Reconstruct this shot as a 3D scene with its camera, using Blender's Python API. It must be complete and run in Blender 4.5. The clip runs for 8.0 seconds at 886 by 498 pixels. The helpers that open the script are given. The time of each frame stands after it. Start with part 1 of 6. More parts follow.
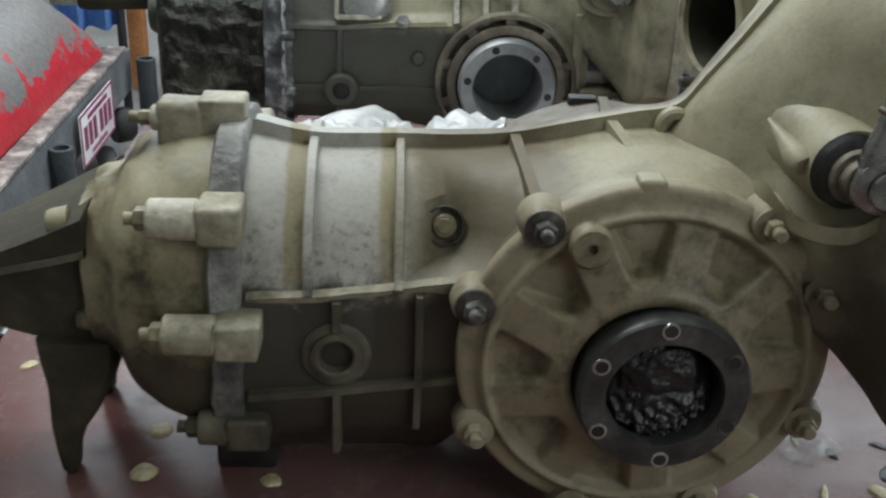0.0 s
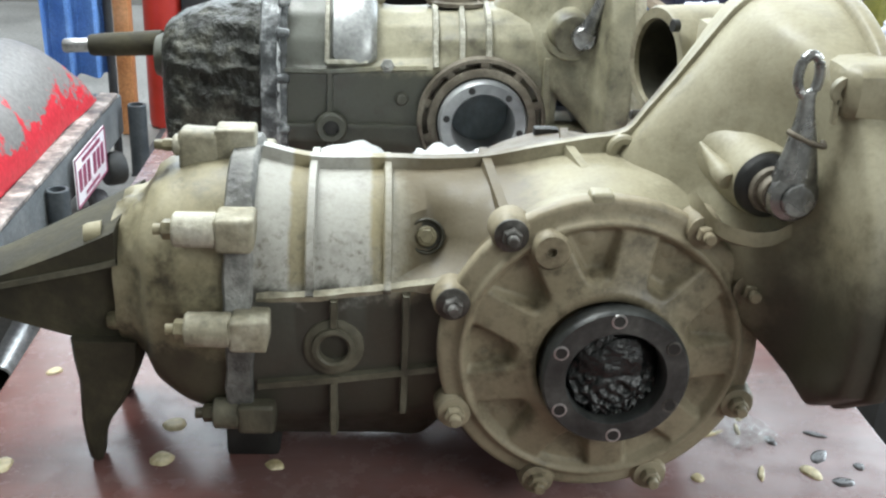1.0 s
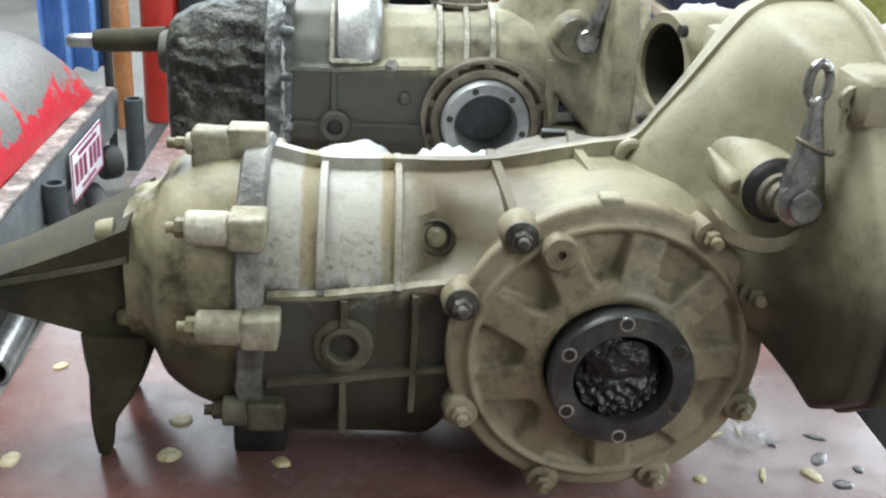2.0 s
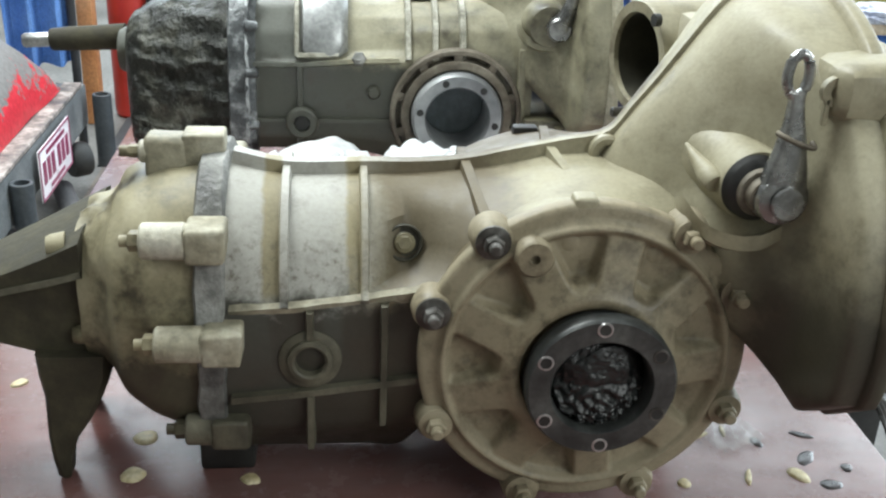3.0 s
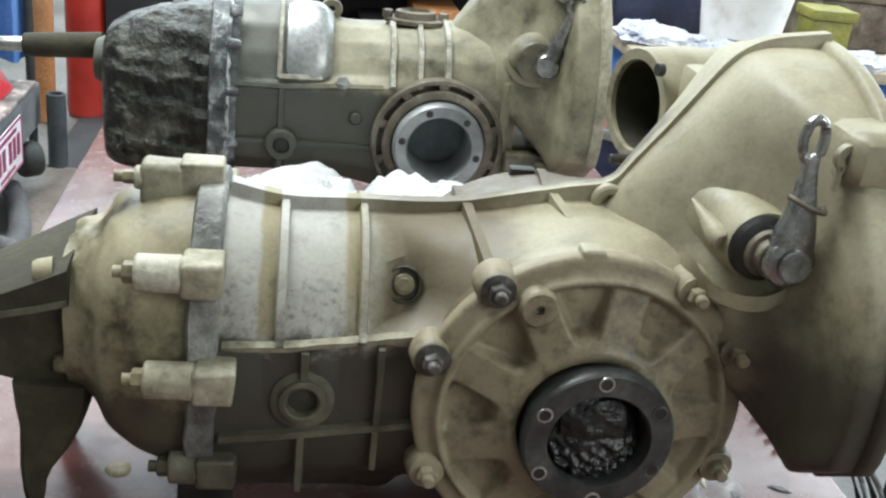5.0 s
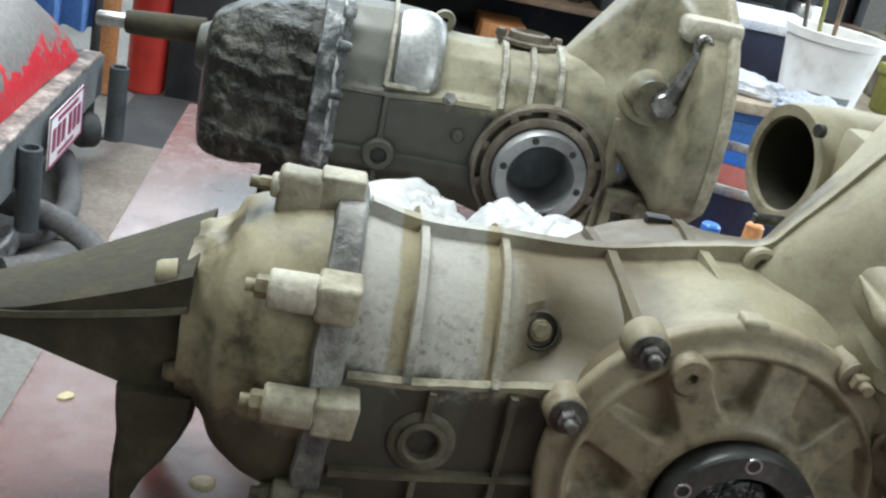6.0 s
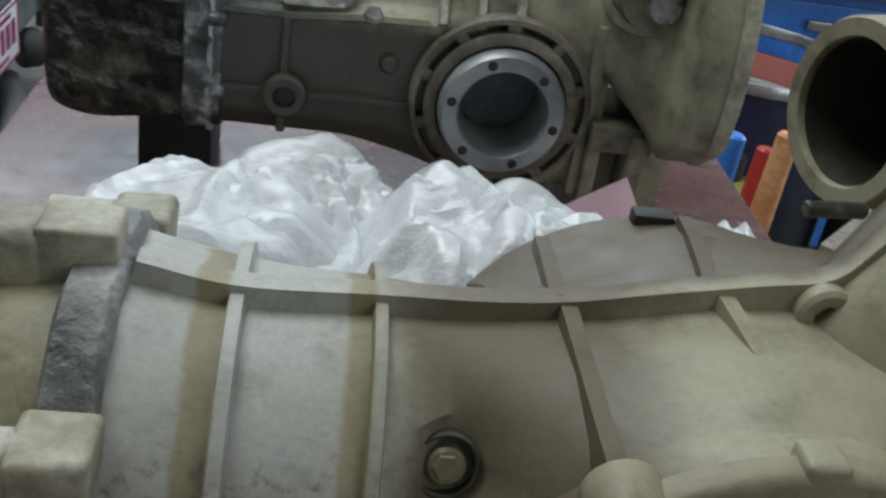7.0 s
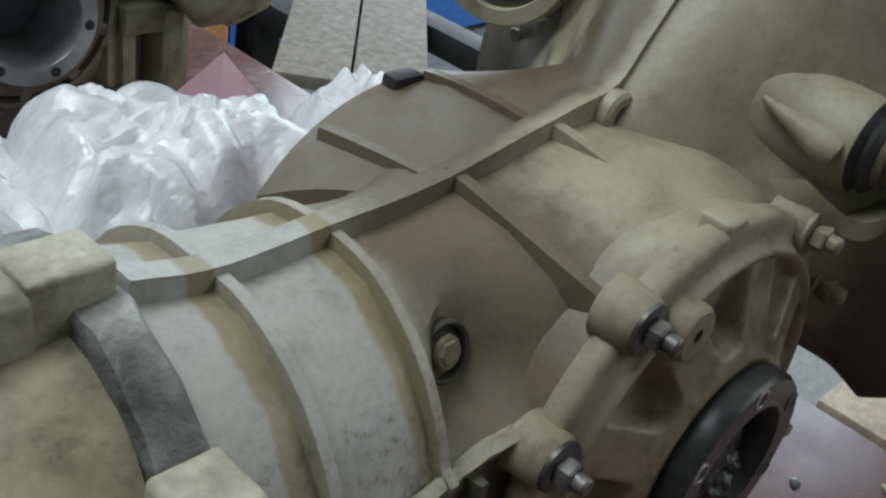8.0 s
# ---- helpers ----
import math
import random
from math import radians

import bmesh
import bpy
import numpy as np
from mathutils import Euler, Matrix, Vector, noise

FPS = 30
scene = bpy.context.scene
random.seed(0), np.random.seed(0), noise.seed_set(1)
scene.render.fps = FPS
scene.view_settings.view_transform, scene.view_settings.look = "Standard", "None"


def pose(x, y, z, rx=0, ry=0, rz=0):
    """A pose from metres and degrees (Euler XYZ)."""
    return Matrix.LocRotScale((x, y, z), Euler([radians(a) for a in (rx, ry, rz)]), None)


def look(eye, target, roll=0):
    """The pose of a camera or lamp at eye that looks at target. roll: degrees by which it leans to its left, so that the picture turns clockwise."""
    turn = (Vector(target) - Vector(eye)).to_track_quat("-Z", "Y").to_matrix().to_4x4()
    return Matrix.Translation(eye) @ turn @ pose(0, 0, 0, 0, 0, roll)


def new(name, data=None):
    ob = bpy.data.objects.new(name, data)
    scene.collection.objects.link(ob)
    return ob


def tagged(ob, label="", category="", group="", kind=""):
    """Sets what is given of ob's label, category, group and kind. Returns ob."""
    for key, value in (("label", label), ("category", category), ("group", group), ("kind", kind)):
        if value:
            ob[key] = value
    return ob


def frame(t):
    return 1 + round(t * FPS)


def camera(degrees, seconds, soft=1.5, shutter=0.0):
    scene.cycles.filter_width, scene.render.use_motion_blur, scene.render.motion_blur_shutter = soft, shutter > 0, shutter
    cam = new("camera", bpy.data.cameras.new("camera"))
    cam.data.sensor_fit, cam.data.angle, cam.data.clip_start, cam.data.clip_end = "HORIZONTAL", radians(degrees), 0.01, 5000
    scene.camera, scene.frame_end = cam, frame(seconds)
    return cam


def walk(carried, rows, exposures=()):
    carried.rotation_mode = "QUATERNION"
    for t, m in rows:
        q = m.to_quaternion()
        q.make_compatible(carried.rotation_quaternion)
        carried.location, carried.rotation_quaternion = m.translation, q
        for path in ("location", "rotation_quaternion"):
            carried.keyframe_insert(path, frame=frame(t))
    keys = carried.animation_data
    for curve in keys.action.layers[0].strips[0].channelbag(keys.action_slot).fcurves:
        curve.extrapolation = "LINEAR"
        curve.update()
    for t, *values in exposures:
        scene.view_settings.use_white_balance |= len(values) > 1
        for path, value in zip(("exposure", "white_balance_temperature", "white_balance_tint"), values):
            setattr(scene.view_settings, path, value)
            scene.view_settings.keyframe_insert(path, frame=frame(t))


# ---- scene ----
cam = camera(45.5, 8.0, soft=2.3, shutter=0.15)
PATH = [
    (0, (-0.174, -0.544, 1.238), (-0.067, 1.259, 0.379), 2.6),
    (0.2, (-0.199, -0.609, 1.257), (-0.093, 1.191, 0.39), 2.4),
    (0.3, (-0.196, -0.625, 1.258), (-0.1, 1.188, 0.425), 3.6),
    (0.5, (-0.198, -0.65, 1.256), (-0.052, 1.186, 0.478), 4.5),
    (1, (-0.18, -0.658, 1.259), (-0.04, 1.179, 0.482), 2.6),
    (1.2, (-0.183, -0.659, 1.263), (-0.053, 1.177, 0.482), 3.1),
    (2.3, (-0.196, -0.663, 1.264), (-0.02, 1.169, 0.482), 3.5),
    (2.5, (-0.194, -0.653, 1.258), (-0.005, 1.17, 0.457), 3.4),
    (3, (-0.184, -0.626, 1.265), (0.011, 1.194, 0.459), 2.5),
    (3.5, (-0.203, -0.617, 1.269), (-0.025, 1.206, 0.466), 2.9),
    (4, (-0.197, -0.611, 1.262), (-0.012, 1.202, 0.439), 3.3),
    (4.2, (-0.202, -0.609, 1.258), (-0.016, 1.201, 0.426), 3.4),
    (5.3, (-0.255, -0.598, 1.28), (0.094, 1.22, 0.523), 7.9),
    (5.5, (-0.283, -0.596, 1.278), (0.047, 1.226, 0.522), 9.5),
    (6, (-0.305, -0.542, 1.263), (-0.038, 1.288, 0.501), 12.9),
    (6.3, (-0.271, -0.426, 1.227), (-0.066, 1.385, 0.403), 13.6),
    (6.5, (-0.238, -0.336, 1.25), (-0.098, 1.483, 0.429), 13.5),
    (6.7, (-0.221, -0.3, 1.247), (-0.094, 1.528, 0.446), 14.0),
    (6.8, (-0.211, -0.266, 1.247), (-0.062, 1.504, 0.329), 12.8),
    (7, (-0.198, -0.229, 1.227), (0.057, 1.502, 0.258), 9.6),
    (7.3, (-0.26, -0.171, 1.2), (0.544, 1.39, 0.243), 13.2),
    (7.5, (-0.336, -0.16, 1.222), (0.772, 1.183, 0.237), 12.0),
    (7.8, (-0.400, -0.146, 1.221), (0.875, 0.992, 0.191), 10.8),
    (8, (-0.415, -0.134, 1.216), (0.905, 0.96, 0.189), 10.9),
]
EXPOSURES = [(0.0, -0.6, 6250, 8), (0.3, 0.18, 6250, 8), (1.0, 0.32, 6250, 8), (3.0, 0.24, 6250, 7), (4.0, 0.16, 6250, 7), (5.5, 0.16, 6250, 7), (6.0, -0.05, 6200, 7), (6.5, -0.36, 6200, 8), (6.75, -0.6, 6150, 8), (7.0, -1.02, 6050, 8), (7.5, -0.98, 6100, 8), (8.0, -0.9, 6000, 8)]
walk(cam, [(t, look(eye, target, roll)) for t, eye, target, roll in PATH], EXPOSURES)

# ---- world and light ----
world = bpy.data.worlds.new("sky")
scene.world = world
world.use_nodes = True
wn = world.node_tree
sky = wn.nodes.new("ShaderNodeTexSky")
sky.sky_type, sky.sun_disc = "NISHITA", False
sky.sun_elevation, sky.sun_rotation = radians(45), radians(60)
wn.links.new(sky.outputs[0], wn.nodes["Background"].inputs[0])
wn.nodes["Background"].inputs[1].default_value = 0.12


def area_lamp(name, eye, target, sx, sy, watts, colour):
    d = bpy.data.lights.new(name, "AREA")
    d.shape, d.size, d.size_y, d.energy, d.color = "RECTANGLE", sx, sy, watts, colour
    ob = new(name, d)
    ob.matrix_world = look(eye, target)
    return ob


area_lamp("door_daylight", (3.6, 2.2, 1.75), (0.0, 0.6, 0.9), 3.4, 2.2, 185, (0.86, 0.95, 1.0))
area_lamp("window_daylight", (-0.8, 6.0, 2.55), (-0.2, 0.8, 0.8), 4.2, 1.1, 112, (0.86, 0.95, 1.0))
area_lamp("back_skylight", (0.4, 4.3, 3.36), (0.4, 4.1, 0.0), 6.0, 1.6, 230, (0.88, 0.95, 1.0))
# added fill lamp, no such source known; brightens the front faces
area_lamp("front_fill", (2.4, -2.4, 2.6), (-0.1, 0.2, 0.9), 2.4, 1.4, 70, (0.965, 0.98, 0.94))
area_lamp("skylight", (-0.85, 0.80, 3.3), (-0.2, 0.2, 0.8), 2.0, 1.2, 152, (0.965, 0.985, 0.95))

# ---- materials ----


def material(name, rough=0.6, metal=0.0):
    m = bpy.data.materials.new(name)
    m.use_nodes = True
    b = m.node_tree.nodes["Principled BSDF"]
    b.inputs["Roughness"].default_value, b.inputs["Metallic"].default_value = rough, metal
    return m, m.node_tree, b


def coords(nt, scale=(1, 1, 1)):
    tc = nt.nodes.new("ShaderNodeTexCoord")
    mp = nt.nodes.new("ShaderNodeMapping")
    mp.inputs["Scale"].default_value = scale
    nt.links.new(tc.outputs["Object"], mp.inputs[0])
    return mp.outputs[0]


def noise_tex(nt, vec, scale, detail=5.0, rough=0.6):
    n = nt.nodes.new("ShaderNodeTexNoise")
    n.inputs["Scale"].default_value, n.inputs["Detail"].default_value, n.inputs["Roughness"].default_value = scale, detail, rough
    nt.links.new(vec, n.inputs["Vector"])
    return n.outputs["Fac"]


def ramp(nt, fac, stops):
    r = nt.nodes.new("ShaderNodeValToRGB")
    while len(r.color_ramp.elements) < len(stops):
        r.color_ramp.elements.new(0.5)
    for e, (p, c) in zip(r.color_ramp.elements, stops):
        e.position, e.color = p, (*c, 1) if len(c) == 3 else c
    nt.links.new(fac, r.inputs[0])
    return r.outputs[0]


def mix(nt, fac, a, b, mode="MIX"):
    n = nt.nodes.new("ShaderNodeMix")
    n.data_type, n.blend_type = "RGBA", mode
    for sock, v in ((n.inputs[0], fac), (n.inputs[6], a), (n.inputs[7], b)):
        if isinstance(v, bpy.types.NodeSocket):
            nt.links.new(v, sock)
        else:
            sock.default_value = (*v, 1) if isinstance(v, tuple) else v
    return n.outputs[2]


def bump(nt, bsdf, height, strength, dist):
    n = nt.nodes.new("ShaderNodeBump")
    n.inputs["Strength"].default_value, n.inputs["Distance"].default_value = strength, dist
    nt.links.new(height, n.inputs["Height"])
    nt.links.new(n.outputs[0], bsdf.inputs["Normal"])


def surface(name, dark, mid, light, scale=6.0, fine=90.0, rough=0.6, metal=0.0, relief=0.3, dist=0.002, spread=0.2):
    """Two scales of colour variation, uneven gloss and fine relief."""
    m, nt, b = material(name, rough, metal)
    v = coords(nt)
    n1, n2 = noise_tex(nt, v, scale), noise_tex(nt, v, fine, 4)
    c1 = ramp(nt, n1, [(0.5 - spread, dark), (0.5, mid), (0.5 + spread, light)])
    lo = 0.72 if relief > 0.1 else 0.95
    c2 = ramp(nt, n2, [(0.3, (lo, lo, lo)), (0.7, (1.12, 1.12, 1.12) if relief > 0.1 else (1.0, 1.0, 1.0))])
    nt.links.new(mix(nt, 1.0, c1, c2, "MULTIPLY"), b.inputs["Base Color"])
    r = ramp(nt, n1, [(0.3, (rough * 0.8,) * 3), (0.7, (min(1, rough * 1.2),) * 3)])
    nt.links.new(r, b.inputs["Roughness"])
    bump(nt, b, n2, relief, dist)
    return m


def band(nt, sock, a, b):
    """0 at a, 1 at b, smooth between."""
    n = nt.nodes.new("ShaderNodeMapRange")
    n.interpolation_type = "SMOOTHSTEP"
    n.inputs[1].default_value, n.inputs[2].default_value = a, b
    nt.links.new(sock, n.inputs[0])
    return n.outputs[0]


def both(nt, a, b, op="MULTIPLY"):
    n = nt.nodes.new("ShaderNodeMath")
    n.operation = op
    nt.links.new(a, n.inputs[0])
    if isinstance(b, bpy.types.NodeSocket):
        nt.links.new(b, n.inputs[1])
    else:
        n.inputs[1].default_value = b
    return n.outputs[0]


def cast_metal(name, dust_dark, dust, dust_light, bare, x_clean, grime, oil=None, brown=None, blotch=7, sheen=0.3):
    """Dusty cast alloy: tan road dust, bare grey metal ahead of x_clean, oily grime in patches, pitted skin; oil also
    sets painted shade low down.
    """
    m, nt, b = material(name, 0.62, 0.0)
    b.inputs["Specular IOR Level"].default_value = sheen
    v = coords(nt)
    big, mid_n, fine = noise_tex(nt, v, blotch, 6, 0.6), noise_tex(nt, v, 38, 6, 0.65), noise_tex(nt, v, 260, 4, 0.6)
    col = ramp(nt, big, [(0.34, dust_dark), (0.53, dust), (0.72, dust_light)])
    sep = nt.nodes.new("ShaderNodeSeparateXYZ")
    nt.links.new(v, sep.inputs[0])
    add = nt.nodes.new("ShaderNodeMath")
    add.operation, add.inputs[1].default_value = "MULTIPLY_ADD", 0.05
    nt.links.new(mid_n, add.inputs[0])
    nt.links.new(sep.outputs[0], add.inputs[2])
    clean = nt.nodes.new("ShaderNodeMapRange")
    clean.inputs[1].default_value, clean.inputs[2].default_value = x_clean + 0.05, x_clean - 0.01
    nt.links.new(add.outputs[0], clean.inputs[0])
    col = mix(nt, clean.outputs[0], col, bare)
    jit = both(nt, both(nt, mid_n, 0.5, "SUBTRACT"), 0.055)
    zz, xx, yy = both(nt, sep.outputs[2], jit, "ADD"), both(nt, sep.outputs[0], jit, "ADD"), both(nt, sep.outputs[1], both(nt, jit, 0.3), "ADD")
    if brown:
        upper = band(nt, sep.outputs[2], 0.172, 0.186)
        for x0, x1 in ((-0.2395, -0.226), (-0.1795, -0.168)):
            xs = both(nt, sep.outputs[0], both(nt, jit, 0.18), "ADD")
            streak = both(nt, band(nt, xs, x0 - 0.001, x0 + 0.003), band(nt, sep.outputs[0], x1 + 0.002, x1 - 0.002))
            col = mix(nt, both(nt, both(nt, streak, upper), 0.8), col, (0.20, 0.165, 0.075))
        pits = both(nt, ramp(nt, noise_tex(nt, v, 165, 7, 0.75), [(0.51, (0, 0, 0)), (0.66, (1, 1, 1))]), both(nt, band(nt, zz, 0.246, 0.200), upper))
        col = mix(nt, both(nt, both(nt, pits, band(nt, xx, -0.13, -0.16)), 0.8), col, (0.10, 0.088, 0.06))
        # darker brown from the second rib across to the final drive
        worn = both(nt, both(nt, band(nt, xx, -0.175, -0.14), band(nt, xx, -0.035, -0.075)), 0.92)
        col = mix(nt, worn, col, (0.105, 0.083, 0.048))
        # brown dirt on the far deck, darkened further to hold its shade
        col = mix(nt, both(nt, both(nt, band(nt, yy, 0.002, 0.012), band(nt, xx, -0.125, -0.10)), band(nt, xx, 0.075, 0.05)), col, brown)
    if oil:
        x_lo, z_lo, shade_x, shade_z, oil_shade_tone = oil
        # m1: oil on the low casing walls, with shade mixed into its colour
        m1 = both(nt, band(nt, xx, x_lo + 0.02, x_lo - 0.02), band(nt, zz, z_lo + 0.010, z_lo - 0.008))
        # m2: shade painted on the lower bell, in the same dark colour
        m2 = both(nt, band(nt, xx, shade_x - 0.03, shade_x + 0.02), band(nt, zz, shade_z + 0.05, shade_z - 0.05))
        col = mix(nt, both(nt, both(nt, m1, m2, "MAXIMUM"), 0.95), col, oil_shade_tone)
    patch = ramp(nt, mid_n, [(0.36, (1, 1, 1)), (0.5, (0, 0, 0))])
    low = ramp(nt, big, [(0.38, (grime,) * 3), (0.6, (0, 0, 0))])
    col = mix(nt, mix(nt, 1.0, patch, low, "MULTIPLY"), col, (0.045, 0.038, 0.026))
    col = mix(nt, 1.0, col, ramp(nt, mix(nt, 0.5, mid_n, fine), [(0.36, (0.83, 0.82, 0.80)), (0.5, (0.97, 0.97, 0.97)), (0.64, (1.07, 1.07, 1.07))]), "MULTIPLY")
    nt.links.new(col, b.inputs["Base Color"])
    nt.links.new(ramp(nt, mix(nt, 0.5, big, mid_n), [(0.38, (0.34,) * 3), (0.62, (0.68,) * 3)]), b.inputs["Roughness"])
    h = mix(nt, 0.5, mid_n, fine)
    bump(nt, b, h, 0.28, 0.0014)
    return m


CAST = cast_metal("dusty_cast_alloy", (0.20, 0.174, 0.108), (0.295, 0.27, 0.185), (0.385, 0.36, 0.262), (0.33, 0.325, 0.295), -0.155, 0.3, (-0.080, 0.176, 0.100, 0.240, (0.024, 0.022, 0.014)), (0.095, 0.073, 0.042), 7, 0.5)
COVER = cast_metal("dusty_cover_alloy", (0.185, 0.155, 0.10), (0.25, 0.218, 0.15), (0.32, 0.285, 0.20), (0.3, 0.3, 0.28), -1.0, 0.75)
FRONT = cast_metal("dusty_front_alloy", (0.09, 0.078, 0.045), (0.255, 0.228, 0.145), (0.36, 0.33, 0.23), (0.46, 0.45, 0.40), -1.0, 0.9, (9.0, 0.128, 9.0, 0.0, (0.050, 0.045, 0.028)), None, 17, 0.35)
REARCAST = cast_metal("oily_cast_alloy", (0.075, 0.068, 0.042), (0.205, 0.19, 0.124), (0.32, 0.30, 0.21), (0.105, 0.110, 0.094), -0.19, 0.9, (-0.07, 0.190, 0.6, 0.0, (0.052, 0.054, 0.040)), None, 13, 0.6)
GRIME = surface("caked_black_grime", (0.005, 0.006, 0.004), (0.016, 0.018, 0.013), (0.115, 0.115, 0.092), 30, 150, 0.36, 0, 0.9, 0.006, 0.17)
GASKET = surface("grey_sealant", (0.045, 0.045, 0.043), (0.15, 0.15, 0.14), (0.36, 0.36, 0.34), 26, 160, 0.55, 0.0, 0.7, 0.003)
REARJOINT = surface("oily_joint_face", (0.03, 0.032, 0.034), (0.10, 0.108, 0.112), (0.48, 0.50, 0.51), 42, 170, 0.4, 0.3, 0.7, 0.003, 0.17)
SEALANT = surface("silver_sealant", (0.16, 0.17, 0.175), (0.42, 0.44, 0.45), (0.64, 0.66, 0.67), 60, 170, 0.45, 0.1, 0.5, 0.002)
CUP = surface("dark_teal_cup", (0.03, 0.042, 0.045), (0.055, 0.07, 0.075), (0.09, 0.11, 0.115), 18, 140, 0.4, 0.2, 0.2, 0.001)
BRACKET = surface("olive_painted_bracket", (0.016, 0.014, 0.007), (0.033, 0.029, 0.015), (0.075, 0.067, 0.038), 14, 110, 0.8, 0, 0.4)
STEEL = surface("worn_bright_steel", (0.30, 0.30, 0.29), (0.46, 0.46, 0.46), (0.62, 0.62, 0.61), 25, 200, 0.32, 0.9, 0.15, 0.001)
FLANGE = surface("oily_flange_steel", (0.022, 0.024, 0.024), (0.05, 0.053, 0.052), (0.10, 0.105, 0.10), 30, 200, 0.35, 0.35, 0.25, 0.001)
BORE = surface("machined_steel_bore", (0.13, 0.135, 0.14), (0.24, 0.25, 0.255), (0.40, 0.41, 0.41), 14, 160, 0.42, 0.45, 0.1, 0.001)
GREASE = surface("black_wet_grease", (0.003, 0.004, 0.004), (0.007, 0.008, 0.008), (0.02, 0.022, 0.022), 60, 230, 0.17, 0, 0.5, 0.003)
# dark alloy for plug and bore recesses, their shade put into the colour
DARKOLIVE = surface("dark_recess_alloy", (0.02, 0.019, 0.012), (0.035, 0.033, 0.022), (0.06, 0.056, 0.038), 14, 100, 0.55, 0, 0.3)
NUTGREY = surface("oily_grey_nut", (0.03, 0.028, 0.024), (0.075, 0.071, 0.064), (0.17, 0.165, 0.155), 70, 200, 0.4, 0.4, 0.2, 0.001)
RUBBER = surface("black_rubber", (0.008, 0.008, 0.008), (0.015, 0.015, 0.014), (0.03, 0.03, 0.028), 20, 120, 0.55, 0, 0.3)
BAND = surface("pale_dusty_lit_band", (0.13, 0.117, 0.078), (0.29, 0.268, 0.195), (0.43, 0.41, 0.33), 30, 170, 0.6, 0, 0.45, 0.002, 0.22)
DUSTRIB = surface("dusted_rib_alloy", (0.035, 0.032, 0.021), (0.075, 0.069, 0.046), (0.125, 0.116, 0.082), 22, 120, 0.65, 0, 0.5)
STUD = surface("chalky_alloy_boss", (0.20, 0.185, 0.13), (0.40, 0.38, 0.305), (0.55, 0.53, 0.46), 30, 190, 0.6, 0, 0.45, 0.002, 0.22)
RUST = surface("brown_rusty_steel", (0.06, 0.048, 0.034), (0.13, 0.112, 0.085), (0.24, 0.215, 0.17), 22, 150, 0.6, 0.3, 0.5)
CONCRETE = surface("stained_concrete", (0.14, 0.135, 0.125), (0.22, 0.21, 0.195), (0.29, 0.28, 0.26), 2.2, 60, 0.7, 0, 0.3)
MAT = surface("dark_grey_floor_mat", (0.05, 0.05, 0.052), (0.07, 0.07, 0.074), (0.10, 0.10, 0.10), 4, 90, 0.8, 0, 0.4)
PLASTER = surface("dim_painted_wall", (0.20, 0.19, 0.17), (0.26, 0.25, 0.23), (0.32, 0.31, 0.29), 1.6, 50, 0.8, 0, 0.2)
RAIL = surface("grey_painted_steel", (0.10, 0.11, 0.115), (0.16, 0.17, 0.175), (0.24, 0.245, 0.24), 7, 90, 0.5, 0.1, 0.3)
SPLINTER = surface("splintered_painted_wood", (0.09, 0.085, 0.085), (0.25, 0.21, 0.19), (0.52, 0.46, 0.42), 16, 90, 0.7, 0, 0.5, 0.003, 0.13)
HOSE = surface("dusty_grey_hose", (0.075, 0.074, 0.078), (0.125, 0.122, 0.126), (0.19, 0.185, 0.185), 9, 90, 0.75, 0, 0.3)
DUSTFLOOR = surface("dusty_tan_board", (0.17, 0.135, 0.11), (0.25, 0.21, 0.18), (0.32, 0.275, 0.24), 5, 70, 0.75)
REARRIB = surface("wiped_rib_alloy", (0.17, 0.165, 0.125), (0.31, 0.30, 0.245), (0.44, 0.43, 0.37), 40, 160, 0.55, 0, 0.4)
FORGED = surface("worn_forged_steel", (0.19, 0.19, 0.188), (0.31, 0.31, 0.305), (0.46, 0.46, 0.45), 45, 260, 0.27, 0.9, 0.25, 0.001)
POSTGREY = surface("slate_grey_tube", (0.030, 0.036, 0.042), (0.048, 0.056, 0.063), (0.08, 0.088, 0.094), 9, 90, 0.5, 0.1, 0.2)
RED = surface("red_cylinder_paint", (0.28, 0.018, 0.012), (0.42, 0.03, 0.02), (0.5, 0.05, 0.035), 4, 80, 0.4, 0, 0.1)
BLUE = surface("blue_cloth", (0.05, 0.14, 0.38), (0.10, 0.22, 0.52), (0.17, 0.31, 0.62), 5, 120, 0.85, 0, 0.4)
ORANGE = surface("orange_paint", (0.42, 0.16, 0.05), (0.58, 0.26, 0.10), (0.66, 0.34, 0.16), 5, 80, 0.6)
NAVY = surface("navy_plastic", (0.010, 0.014, 0.035), (0.018, 0.022, 0.055), (0.03, 0.035, 0.075), 5, 80, 0.4)
BRIGHTBLUE = surface("bright_blue_paint", (0.03, 0.14, 0.52), (0.05, 0.20, 0.66), (0.09, 0.27, 0.74), 3, 80, 0.35)
WHITEPLASTIC = surface("white_plastic", (0.80, 0.80, 0.78), (0.84, 0.84, 0.82), (0.87, 0.87, 0.86), 3, 60, 0.4, 0, 0.05)
BUCKETWHITE = surface("stained_white_plastic", (0.50, 0.48, 0.44), (0.78, 0.77, 0.75), (0.85, 0.85, 0.84), 11, 60, 0.4, 0, 0.05, 0.001, 0.28)
CLOTHWHITE = surface("pale_blue_cloth", (0.42, 0.46, 0.60), (0.62, 0.65, 0.74), (0.78, 0.79, 0.82), 9, 120, 0.85, 0, 0.3)
